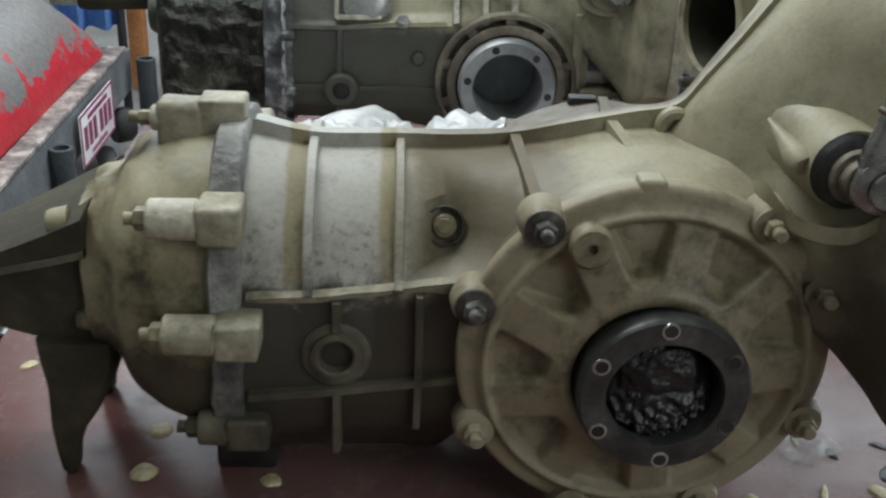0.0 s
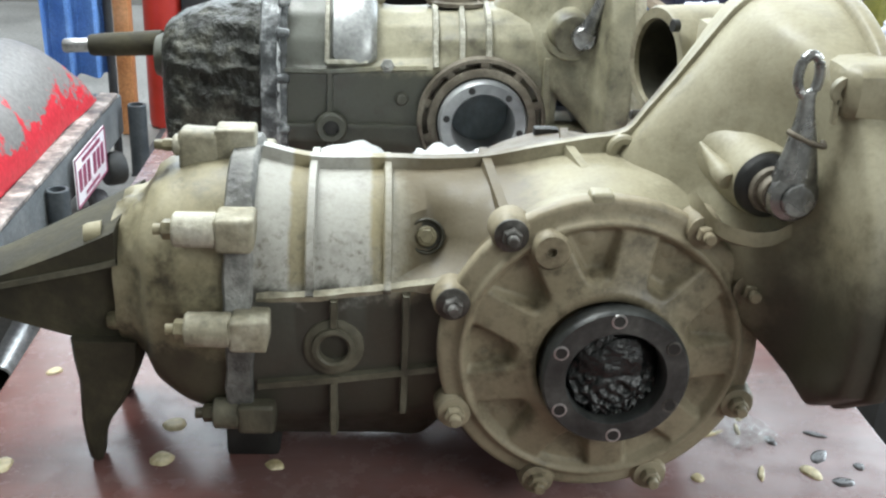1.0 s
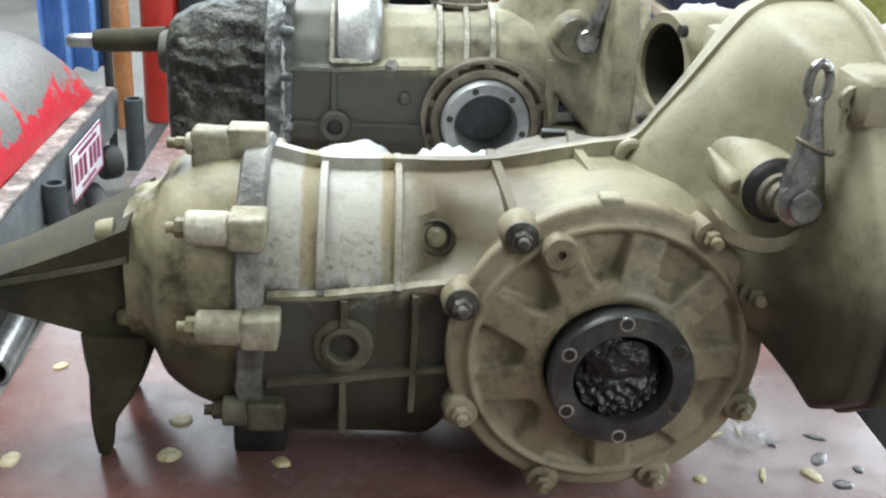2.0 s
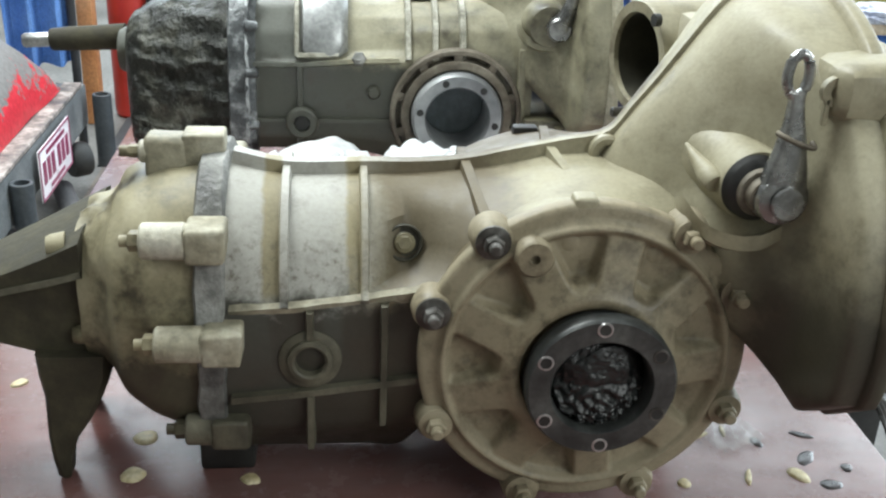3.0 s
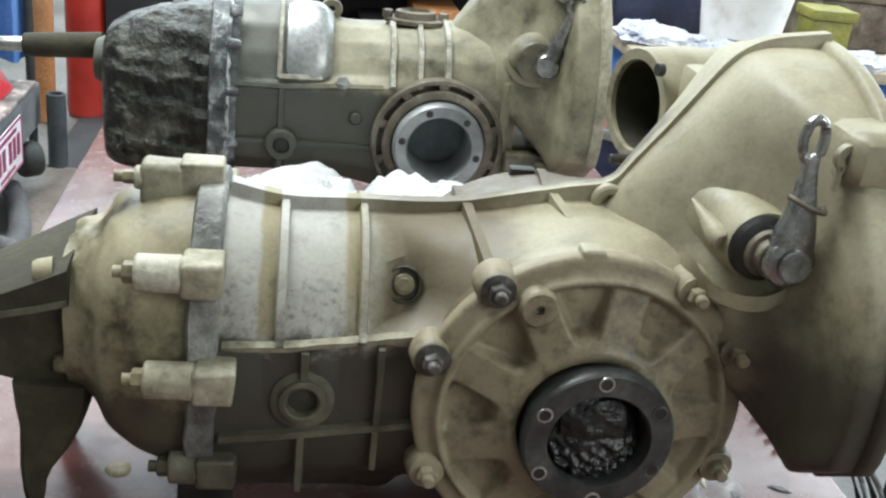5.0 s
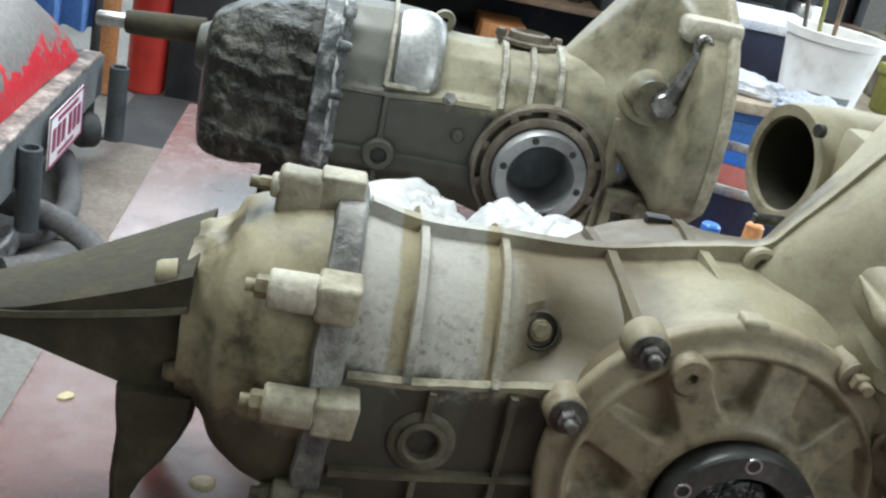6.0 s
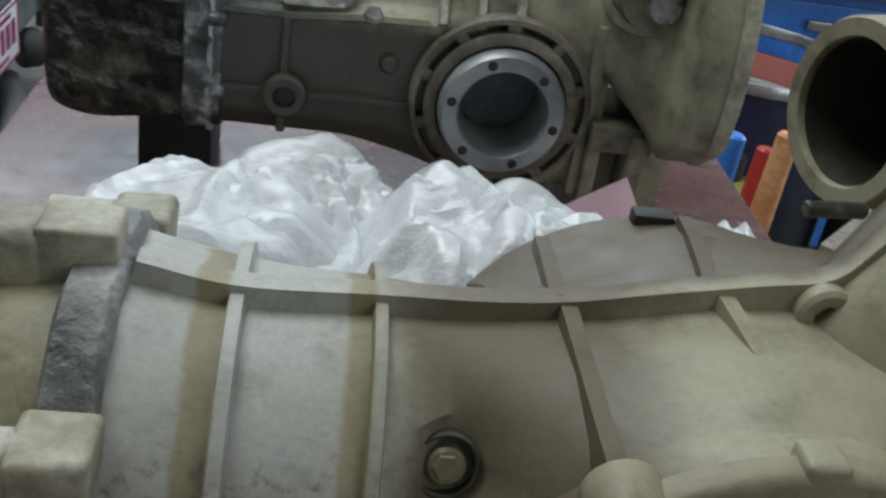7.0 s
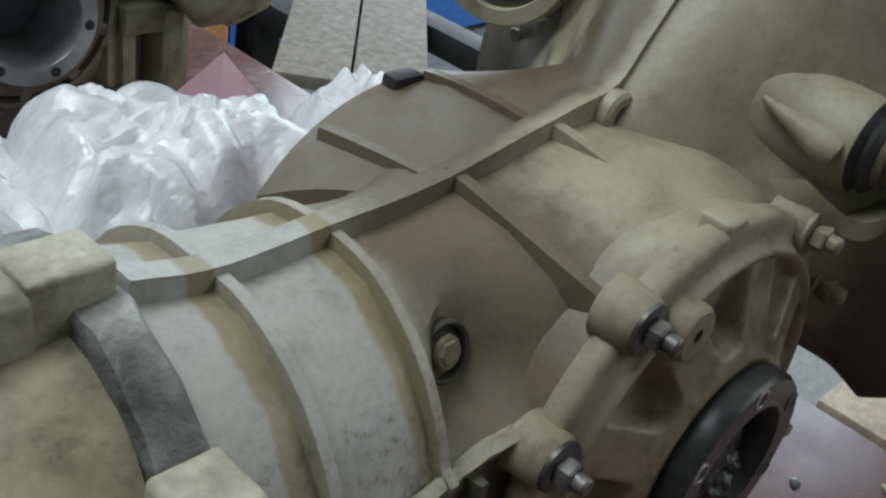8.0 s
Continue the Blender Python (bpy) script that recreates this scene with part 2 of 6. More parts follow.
PINK = surface("pink_card", (0.50, 0.33, 0.37), (0.58, 0.40, 0.44), (0.66, 0.49, 0.52), 9, 120, 0.7, 0, 0.1)
BLACKTRIM = surface("matt_black_clutter", (0.008, 0.008, 0.009), (0.018, 0.018, 0.019), (0.04, 0.04, 0.042), 6, 80, 0.6)
SHELFWOOD = surface("dusty_brown_wood", (0.10, 0.06, 0.035), (0.17, 0.11, 0.065), (0.25, 0.18, 0.12), 5, 70, 0.7)
OLIVEPLASTIC = surface("yellow_green_plastic", (0.16, 0.16, 0.03), (0.25, 0.24, 0.05), (0.34, 0.33, 0.09), 6, 80, 0.5)


def red_flaking():
    """Red paint flaked down to grey primer."""
    m, nt, b = material("flaking_red_paint", 0.5)
    v = coords(nt)
    n1, n2 = noise_tex(nt, v, 9, 8, 0.7), noise_tex(nt, v, 70)
    sep = nt.nodes.new("ShaderNodeSeparateXYZ")
    nt.links.new(v, sep.inputs[0])
    ma = nt.nodes.new("ShaderNodeMath")
    ma.operation, ma.inputs[1].default_value = "MULTIPLY_ADD", -4.0
    nt.links.new(sep.outputs[2], ma.inputs[0])
    up = both(nt, both(nt, n1, 2.3), -0.32, "ADD")
    nt.links.new(up, ma.inputs[2])
    red = ramp(nt, n2, [(0.3, (0.40, 0.012, 0.02)), (0.7, (0.62, 0.03, 0.05))])
    grey = ramp(nt, n2, [(0.3, (0.14, 0.13, 0.125)), (0.7, (0.22, 0.21, 0.2))])
    nt.links.new(mix(nt, ramp(nt, ma.outputs[0], [(0.44, (0, 0, 0)), (0.5, (1, 1, 1))]), grey, red), b.inputs["Base Color"])
    bump(nt, b, n1, 0.3, 0.004)
    return m


REDFLAKE = red_flaking()
WIPED = surface("wiped_alloy", (0.24, 0.25, 0.25), (0.32, 0.33, 0.33), (0.44, 0.45, 0.45), 9, 160, 0.36, 0.6, 0.2, 0.001)


def table_top():
    """Red-brown varnished top with long grain, scuffs and pale spill marks."""
    m, nt, b = material("red_brown_table_top", 0.3)
    g = noise_tex(nt, coords(nt, (1.0, 7.0, 1.0)), 9, 8, 0.65)
    v = coords(nt)
    n1, n2, n3 = noise_tex(nt, v, 4.5, 8, 0.68), noise_tex(nt, v, 28, 6, 0.7), noise_tex(nt, v, 140, 4)
    col = ramp(nt, g, [(0.3, (0.085, 0.027, 0.021)), (0.55, (0.13, 0.045, 0.038)), (0.75, (0.19, 0.078, 0.068))])
    col = mix(nt, ramp(nt, n1, [(0.36, (0.08, 0.08, 0.08)), (0.62, (0.62, 0.62, 0.62))]), col, (0.195, 0.145, 0.138))
    col = mix(nt, ramp(nt, n2, [(0.66, (0, 0, 0)), (0.70, (0.6, 0.6, 0.6))]), col, (0.03, 0.016, 0.012))
    nt.links.new(col, b.inputs["Base Color"])
    nt.links.new(ramp(nt, n2, [(0.3, (0.16,) * 3), (0.7, (0.34,) * 3)]), b.inputs["Roughness"])
    b.inputs["Specular IOR Level"].default_value = 0.25
    bump(nt, b, n3, 0.12, 0.001)
    return m


TABLE = table_top()
EDGE = surface("pale_board_edge", (0.30, 0.24, 0.17), (0.42, 0.35, 0.26), (0.5, 0.43, 0.33), 12, 120, 0.7)
SPOT = surface("dried_cream_drip", (0.36, 0.29, 0.14), (0.52, 0.44, 0.25), (0.66, 0.60, 0.42), 60, 260, 0.5, 0, 0.3)
DARKSPOT = surface("dark_oil_mark", (0.012, 0.01, 0.012), (0.025, 0.02, 0.022), (0.05, 0.04, 0.042), 50, 200, 0.3)


def wood_plank():
    m, nt, b = material("weathered_pine_plank", 0.75)
    g = noise_tex(nt, coords(nt, (9.0, 9.0, 0.8)), 6, 8, 0.7)
    n2 = noise_tex(nt, coords(nt), 40)
    col = ramp(nt, g, [(0.3, (0.11, 0.095, 0.072)), (0.5, (0.20, 0.182, 0.15)), (0.72, (0.29, 0.27, 0.23))])
    nt.links.new(mix(nt, ramp(nt, n2, [(0.3, (0.3,) * 3), (0.6, (0, 0, 0))]), col, (0.16, 0.13, 0.1)), b.inputs["Base Color"])
    bump(nt, b, g, 0.3, 0.002)
    return m


PLANK = wood_plank()


def clear_film(name, thin, thick):
    """Thin crumpled polythene: mostly see-through, milky, with sharp gloss."""
    m, nt, b = material(name, 0.09)
    out = nt.nodes["Material Output"]
    n = noise_tex(nt, coords(nt), 11, 4)
    b.inputs["Base Color"].default_value = (0.93, 0.95, 0.96, 1)
    b.inputs["Specular IOR Level"].default_value = 1.0
    b.inputs["Coat Weight"].default_value = 0.6
    tr = nt.nodes.new("ShaderNodeBsdfTranslucent")
    tr.inputs[0].default_value = (0.93, 0.95, 0.96, 1)
    m1 = nt.nodes.new("ShaderNodeMixShader")
    m1.inputs[0].default_value = 0.3
    nt.links.new(b.outputs[0], m1.inputs[1])
    nt.links.new(tr.outputs[0], m1.inputs[2])
    tp = nt.nodes.new("ShaderNodeBsdfTransparent")
    tp.inputs[0].default_value = (0.95, 0.96, 0.96, 1)
    m2 = nt.nodes.new("ShaderNodeMixShader")
    nt.links.new(ramp(nt, n, [(0.36, (thin,) * 3), (0.60, (thick,) * 3)]), m2.inputs[0])
    nt.links.new(m1.outputs[0], m2.inputs[1])
    nt.links.new(tp.outputs[0], m2.inputs[2])
    nt.links.new(m2.outputs[0], out.inputs[0])
    bump(nt, b, noise_tex(nt, coords(nt, (1.0, 2.2, 1.0)), 42, 5, 0.6), 0.8, 0.006)
    return m


FILM = clear_film("milky_polythene", 0.50, 0.09)
SCRAP = clear_film("clear_polythene", 0.93, 0.74)

# ---- mesh helpers ----
SHARP = radians(38)


def part(name, bm, mat, parent=None, label="", smooth=True, crisp=True):
    bmesh.ops.recalc_face_normals(bm, faces=bm.faces)
    me = bpy.data.meshes.new(name)
    bm.to_mesh(me)
    bm.free()
    me.materials.append(mat)
    if smooth:
        me.shade_smooth()
    if smooth and crisp:
        me.set_sharp_from_angle(angle=SHARP)
    ob = new(name, me)
    if parent:
        ob.parent = parent
    return tagged(ob, label)


def thing(name, label, category, group="", at=(0, 0, 0), kind=""):
    ob = new(name)
    ob.location = at
    ob.empty_display_size = 0.05
    return tagged(ob, label, category, group, kind)


def box(bm, lo, hi, bevel=0.003, m=None, seg=2):
    d = [h - l for l, h in zip(lo, hi)]
    c = [(h + l) / 2 for l, h in zip(lo, hi)]
    g = bmesh.ops.create_cube(bm, size=1.0, matrix=(m or Matrix()) @ Matrix.Translation(c) @ Matrix.Diagonal((*d, 1)))
    if bevel:
        es = list({e for v in g["verts"] for e in v.link_edges})
        bmesh.ops.bevel(bm, geom=es, offset=bevel, segments=seg, affect="EDGES", profile=0.6 if seg == 2 else 0.5)


def loft(bm, rings, cap=True):
    """Rings of equal length, each a list of points; a closed tube of quads."""
    vs = [[bm.verts.new(p) for p in r] for r in rings]
    n = len(vs[0])
    for a, b in zip(vs, vs[1:]):
        for i in range(n):
            bm.faces.new((a[i], a[(i + 1) % n], b[(i + 1) % n], b[i]))
    if cap:
        bm.faces.new(vs[0][::-1])
        bm.faces.new(vs[-1])


def lathe(bm, profile, m, seg=48, closed=False):
    """Turns (radius, height) pairs about the z axis of m."""
    rings = []
    for r, h in profile:
        rings.append([m @ Vector((r * math.cos(2 * math.pi * i / seg), r * math.sin(2 * math.pi * i / seg), h)) for i in range(seg)])
    loft(bm, rings, cap=not closed)


def towards(at, way):
    """A frame at a place, its z axis along way."""
    return Matrix.Translation(at) @ Vector(way).to_track_quat("Z", "Y").to_matrix().to_4x4()


def rod(bm, a, b, r, seg=20, r2=None, bevel=0.0):
    a, b = Vector(a), Vector(b)
    ln = (b - a).length
    r2 = r if r2 is None else r2
    prof = [(max(r - bevel, 1e-4), 0), (r, bevel), (r2, ln - bevel), (max(r2 - bevel, 1e-4), ln)] if bevel else [(r, 0), (r2, ln)]
    lathe(bm, prof, towards(a, b - a), seg)


def tube_path(bm, pts, r, seg=12):
    """A round bar along a bent line."""
    pts = [Vector(p) for p in pts]
    rings = []
    for i, p in enumerate(pts):
        d = (pts[min(i + 1, len(pts) - 1)] - pts[max(i - 1, 0)]).normalized()
        rr = r[i] if isinstance(r, (list, tuple)) else r
        side = Vector((0, 0, 1)) if abs(d.z) < 0.9 else Vector((0, 1, 0))
        u = d.cross(side).normalized()
        w = d.cross(u)
        rings.append([p + rr * (math.cos(2 * math.pi * k / seg) * u + math.sin(2 * math.pi * k / seg) * w) for k in range(seg)])
    loft(bm, rings)


def strip(bm, pts, outs, width, height, axis):
    """A raised rib: pts on a surface, outs the outward ways, width along axis."""
    ax = Vector(axis)
    rings = []
    for p, o in zip(pts, outs):
        p, o = Vector(p), Vector(o).normalized()
        rings.append([p - ax * width * 0.62 - o * 0.006, p - ax * width * 0.36 + o * height, p + ax * width * 0.36 + o * height, p + ax * width * 0.62 - o * 0.006])
    loft(bm, rings)


def smooth_line(pts, n):
    """n points spread evenly over a Catmull-Rom line."""
    p = np.array(pts, float)
    p = np.vstack([2 * p[0] - p[1], p, 2 * p[-1] - p[-2]])
    out = []
    for u in np.linspace(0, len(pts) - 1 - 1e-9, n):
        i = int(u)
        f = u - i
        a, b, c, d = p[i : i + 4]
        out.append(0.5 * (2 * b + (c - a) * f + (2 * a - 5 * b + 4 * c - d) * f * f + (3 * b - a - 3 * c + d) * f ** 3))
    return out


def roughen(bm, amount, scale, seed=0.0):
    for v in bm.verts:
        v.co += Vector(noise.noise_vector(v.co * scale + Vector((seed, seed, seed)))) * amount


def hexnut(bm, m, across, h):
    lathe(bm, [(across * 0.5, 0), (across * 0.577, h * 0.08), (across * 0.577, h * 0.86), (across * 0.49, h)], m, 6)


# ---- the room ----
TOP = 0.747


def slab(name, lo, hi, mat, label, category, bevel=0.0):
    bm = bmesh.new()
    box(bm, lo, hi, bevel)
    return tagged(part(name, bm, mat, None, "", smooth=False), label, category, kind="structure")


slab("floor", (-5, -3.5, -0.15), (4.2, 6.2, 0), CONCRETE, "stained grey concrete workshop floor", "floor")
slab("wall_back", (-5, 6.2, 0), (4.2, 6.4, 3.4), PLASTER, "dim painted workshop wall behind the shelves", "wall")
slab("wall_front", (-5, -3.7, 0), (4.2, -3.5, 3.4), PLASTER, "dim painted workshop wall", "wall")
slab("wall_west", (-5.2, -3.7, 0), (-5, 6.4, 3.4), PLASTER, "dim painted workshop wall", "wall")
slab("wall_east_low", (4.2, -3.7, 0), (4.4, 0.4, 3.4), PLASTER, "dim painted workshop wall beside the open door", "wall")
slab("wall_east_high", (4.2, 4.0, 0), (4.4, 6.4, 3.4), PLASTER, "dim painted workshop wall beside the open door", "wall")
slab("lintel", (4.2, 0.4, 2.9), (4.4, 4.0, 3.4), PLASTER, "painted lintel above the open door", "wall")
slab("ceiling", (-5.2, -3.7, 3.4), (4.4, 6.4, 3.6), WHITEPLASTIC, "plain pale workshop ceiling", "ceiling")

# ---- the work table ----


def work_table():
    t = thing("work_table", "red-brown varnished work table with scuffs and dried drips", "table")
    bm = bmesh.new()
    box(bm, (-0.515, -0.62, TOP - 0.03), (0.285, 1.12, TOP), 0.003)
    part("tabletop", bm, TABLE, t)
    for x0, x1, y0, y1 in ((-0.50, 0.27, -0.60, -0.575), (-0.50, 0.27, 1.075, 1.10), (-0.50, -0.475, -0.575, 1.075), (0.245, 0.27, -0.575, 1.075)):
        bm = bmesh.new()
        box(bm, (x0, y0, TOP - 0.12), (x1, y1, TOP - 0.03), 0.002)
        part("apron", bm, SHELFWOOD, t)
    for x in (-0.46, 0.20):
        for y in (-0.56, 1.03):
            bm = bmesh.new()
            box(bm, (x, y, 0), (x + 0.045, y + 0.045, TOP - 0.03), 0.004)
            part("leg", bm, SHELFWOOD, t)
    return t


work_table()


def drip(x, y, rx, ry, turn, mat, seed, h=0.0022):
    """A dried drop: low uneven dome."""
    bm = bmesh.new()
    rings = []
    for f, z in ((1.0, 0.0), (0.86, 0.7), (0.55, 1.0), (0.15, 0.92)):
        ring = []
        for i in range(14):
            a = 2 * math.pi * i / 14
            w = f * (1 + 0.22 * noise.noise(Vector((math.cos(a) * 1.3 + seed, math.sin(a) * 1.3, seed))))
            px, py = rx * w * math.cos(a), ry * w * math.sin(a)
            c, s_ = math.cos(turn), math.sin(turn)
            ring.append((px * c - py * s_, px * s_ + py * c, z * h))
        rings.append(ring)
    loft(bm, rings)
    dark = mat is DARKSPOT
    ob = part("oil_mark" if dark else "drip", bm, mat)
    ob.location = (x, y, TOP)
    tagged(ob, "dark oil mark on the varnished table" if dark else "dried cream drip on the varnished table", "stain", "marks on the table")


for k, (x, y, rx, ry) in enumerate(((-0.347, 0.147, 0.011, 0.010), (-0.349, 0.095, 0.011, 0.010), (-0.255, 0.086, 0.009, 0.007), (-0.476, 0.239, 0.008, 0.006),
                                    (0.199, 0.076, 0.011, 0.007), (0.098, 0.068, 0.006, 0.006), (-0.475, 0.085, 0.011, 0.008), (0.155, 0.075, 0.003, 0.012),
                                    (0.165, 0.165, 0.009, 0.004), (0.135, 0.195, 0.007, 0.005), (0.13, 0.135, 0.012, 0.002), (-0.003, 0.035, 0.004, 0.012),
                                    (0.155, 0.142, 0.002, 0.009), (0.24, -0.03, 0.012, 0.004), (0.27, -0.10, 0.004, 0.014), (0.115, 0.20, 0.006, 0.008), (0.175, 0.20, 0.006, 0.003))):
    drip(x, y, rx, ry, k * 1.3, SPOT, k * 3.1)
for k, (x, y, rx, ry) in enumerate(((0.221, 0.062, 0.010, 0.007), (0.215, 0.10, 0.013, 0.006), (0.18, 0.125, 0.008, 0.005), (0.225, 0.135, 0.012, 0.004), (0.19, 0.02, 0.007, 0.004), (0.245, 0.085, 0.006, 0.005))):
    drip(x, y, rx, ry, k * 0.9, DARKSPOT, 40 + k * 2.3, 0.0012)

# ---- the near transaxle ----
SEAM = 0.135  # middle plane of the casing
DIFF = Vector((-0.007, 0, 0.886))  # axis of the side cover
OUT = Vector((0.0, 0, 0.880))  # axis of the drive flange
DECK = 0.106  # height of the far rim over that axis


def section(x, half):
    """A closed ring at x from a half outline of (distance from the middle plane, height), top to bottom."""
    near = [(x, SEAM - d, z) for d, z in half]
    far = [(x, SEAM + d, z) for d, z in half[::-1] if d > 1e-6]
    return near + far


def halves_between(keys, n):
    """Half outlines, smoothly interpolated along x."""
    flat = [[x, *[c for p in h for c in p]] for x, h in keys]
    out = []
    for r in smooth_line(flat, n):
        out.append((r[0], [(r[1 + 2 * i], r[2 + 2 * i]) for i in range((len(r) - 1) // 2)]))
    return out


GEAR = [
    (-0.266, [(0, 1.006), (0.030, 1.003), (0.059, 0.985), (0.080, 0.955), (0.086, 0.924), (0.090, 0.918), (0.090, 0.860), (0.088, 0.826), (0.076, 0.810), (0.040, 0.774), (0, 0.770)]),
    (-0.223, [(0, 0.996), (0.030, 0.993), (0.060, 0.976), (0.080, 0.948), (0.085, 0.926), (0.090, 0.920), (0.090, 0.860), (0.088, 0.826), (0.076, 0.810), (0.040, 0.774), (0, 0.770)]),
    (-0.166, [(0, 0.995), (0.030, 0.990), (0.057, 0.971), (0.073, 0.948), (0.080, 0.931), (0.088, 0.924), (0.090, 0.866), (0.088, 0.828), (0.076, 0.812), (0.040, 0.774), (0, 0.770)]),
    (-0.135, [(0, 0.994), (0.027, 0.989), (0.041, 0.974), (0.043, 0.953), (0.056, 0.936), (0.086, 0.929), (0.090, 0.868), (0.088, 0.830), (0.076, 0.812), (0.040, 0.774), (0, 0.770)]),
    (-0.105, [(0, 0.995), (0.030, 0.989), (0.048, 0.977), (0.060, 0.958), (0.074, 0.944), (0.090, 0.934), (0.092, 0.870), (0.090, 0.830), (0.080, 0.806), (0.035, 0.795), (0, 0.792)]),
    (-0.070, [(0, 0.998), (0.036, 0.993), (0.066, 0.983), (0.086, 0.972), (0.096, 0.955), (0.098, 0.930), (0.098, 0.870), (0.096, 0.825), (0.085, 0.790), (0.035, 0.778), (0, 0.776)]),
    (-0.020, [(0, 1.008), (0.045, 1.004), (0.078, 1.000), (0.096, 0.994), (0.099, 0.970), (0.099, 0.930), (0.099, 0.870), (0.098, 0.820), (0.090, 0.780), (0.040, 0.768), (0, 0.766)]),
    (0.035, [(0, 1.012), (0.045, 1.004), (0.076, 0.996), (0.094, 0.984), (0.099, 0.962), (0.099, 0.930), (0.099, 0.870), (0.098, 0.820), (0.090, 0.785), (0.040, 0.775), (0, 0.773)]),
    (0.085, [(0, 1.020), (0.045, 1.000), (0.070, 0.985), (0.084, 0.965), (0.090, 0.940), (0.092, 0.910), (0.092, 0.880), (0.090, 0.852), (0.082, 0.836), (0.040, 0.828), (0, 0.826)]),
]


def gear_half(x):
    ks = [k for k, _ in GEAR]
    i = max(0, min(len(ks) - 2, sum(1 for k in ks if k <= x) - 1))
    f = (x - ks[i]) / (ks[i + 1] - ks[i])
    return [((1 - f) * a[0] + f * b[0], (1 - f) * a[1] + f * b[1]) for a, b in zip(GEAR[i][1], GEAR[i + 1][1])]


AXIS_Z = 0.945  # crankshaft axis, the middle of the round bell housing
FLARE_R = (0.050, 0.075, 0.101, 0.125, 0.146, 0.165, 0.180, 0.188, 0.1925, 0.1940)
FLARE_TOP = (0.004, 0.022, 0.040, 0.058, 0.073, 0.086, 0.098, 0.108, 0.124, 0.146)
FLARE_SIDE = (0.018, 0.050, 0.080, 0.108, 0.128, 0.134, 0.138, 0.1405, 0.1435, 0.149)


def bell_point(x, seam, r, a):
    """A point on the bell at the angle a from its crown; the lower flanks and the bottom are cut flat."""
    facing = 0.58 * abs(math.sin(a)) - 0.81 * math.cos(a)
    if facing > 0:
        r = min(r, (0.150 + (r - 0.194) * 0.35) / facing) if r > 0.146 else r
    return (x, seam - r * math.sin(a), max(AXIS_Z + r * math.cos(a), 0.838 - (r - 0.19)))


def bell_housing(bm, dx, seam, drum, n=96):
    """Round clutch bell: a flare from the final drive, steep on the crown and nearly flat on the flanks, rolled over into a short drum."""
    rings = []
    for r, xt, xs in zip(FLARE_R, FLARE_TOP, FLARE_SIDE):
        ring = []
        for i in range(n):
            a = 2 * math.pi * i / n
            w = max(0.0, min(1.0, (math.degrees(math.acos(max(-1, min(1, math.cos(a))))) - 8) / 44))
            w = w * w * (3 - 2 * w)
            ring.append(bell_point(xt + (xs - xt) * w + dx, seam, r, a))
        rings.append(ring)
    columns = [smooth_line(c, 31) for c in zip(*rings)]
    rings = [[tuple(c[k]) for c in columns] for k in range(31)]
    rings.append([bell_point(drum + 0.004, seam, 0.1940, 2 * math.pi * i / n) for i in range(n)])
    loft(bm, rings)


def bell_rim(bm, drum, seam, n=96):
    """Machined engine flange round the mouth of the bell, open towards the engine."""
    rings = []
    for r, x in ((0.1900, -0.002), (0.1965, 0.0000), (0.1995, 0.0015), (0.2005, 0.0030), (0.2005, 0.0100), (0.1995, 0.0115), (0.1860, 0.0115), (0.1850, 0.0100), (0.1850, 0.0045)):
        rings.append([bell_point(drum + x, seam, r, 2 * math.pi * i / n) for i in range(n)])
    loft(bm, rings)


def cover_dir(deg):
    a = radians(deg)
    return Vector((math.cos(a), 0, math.sin(a)))


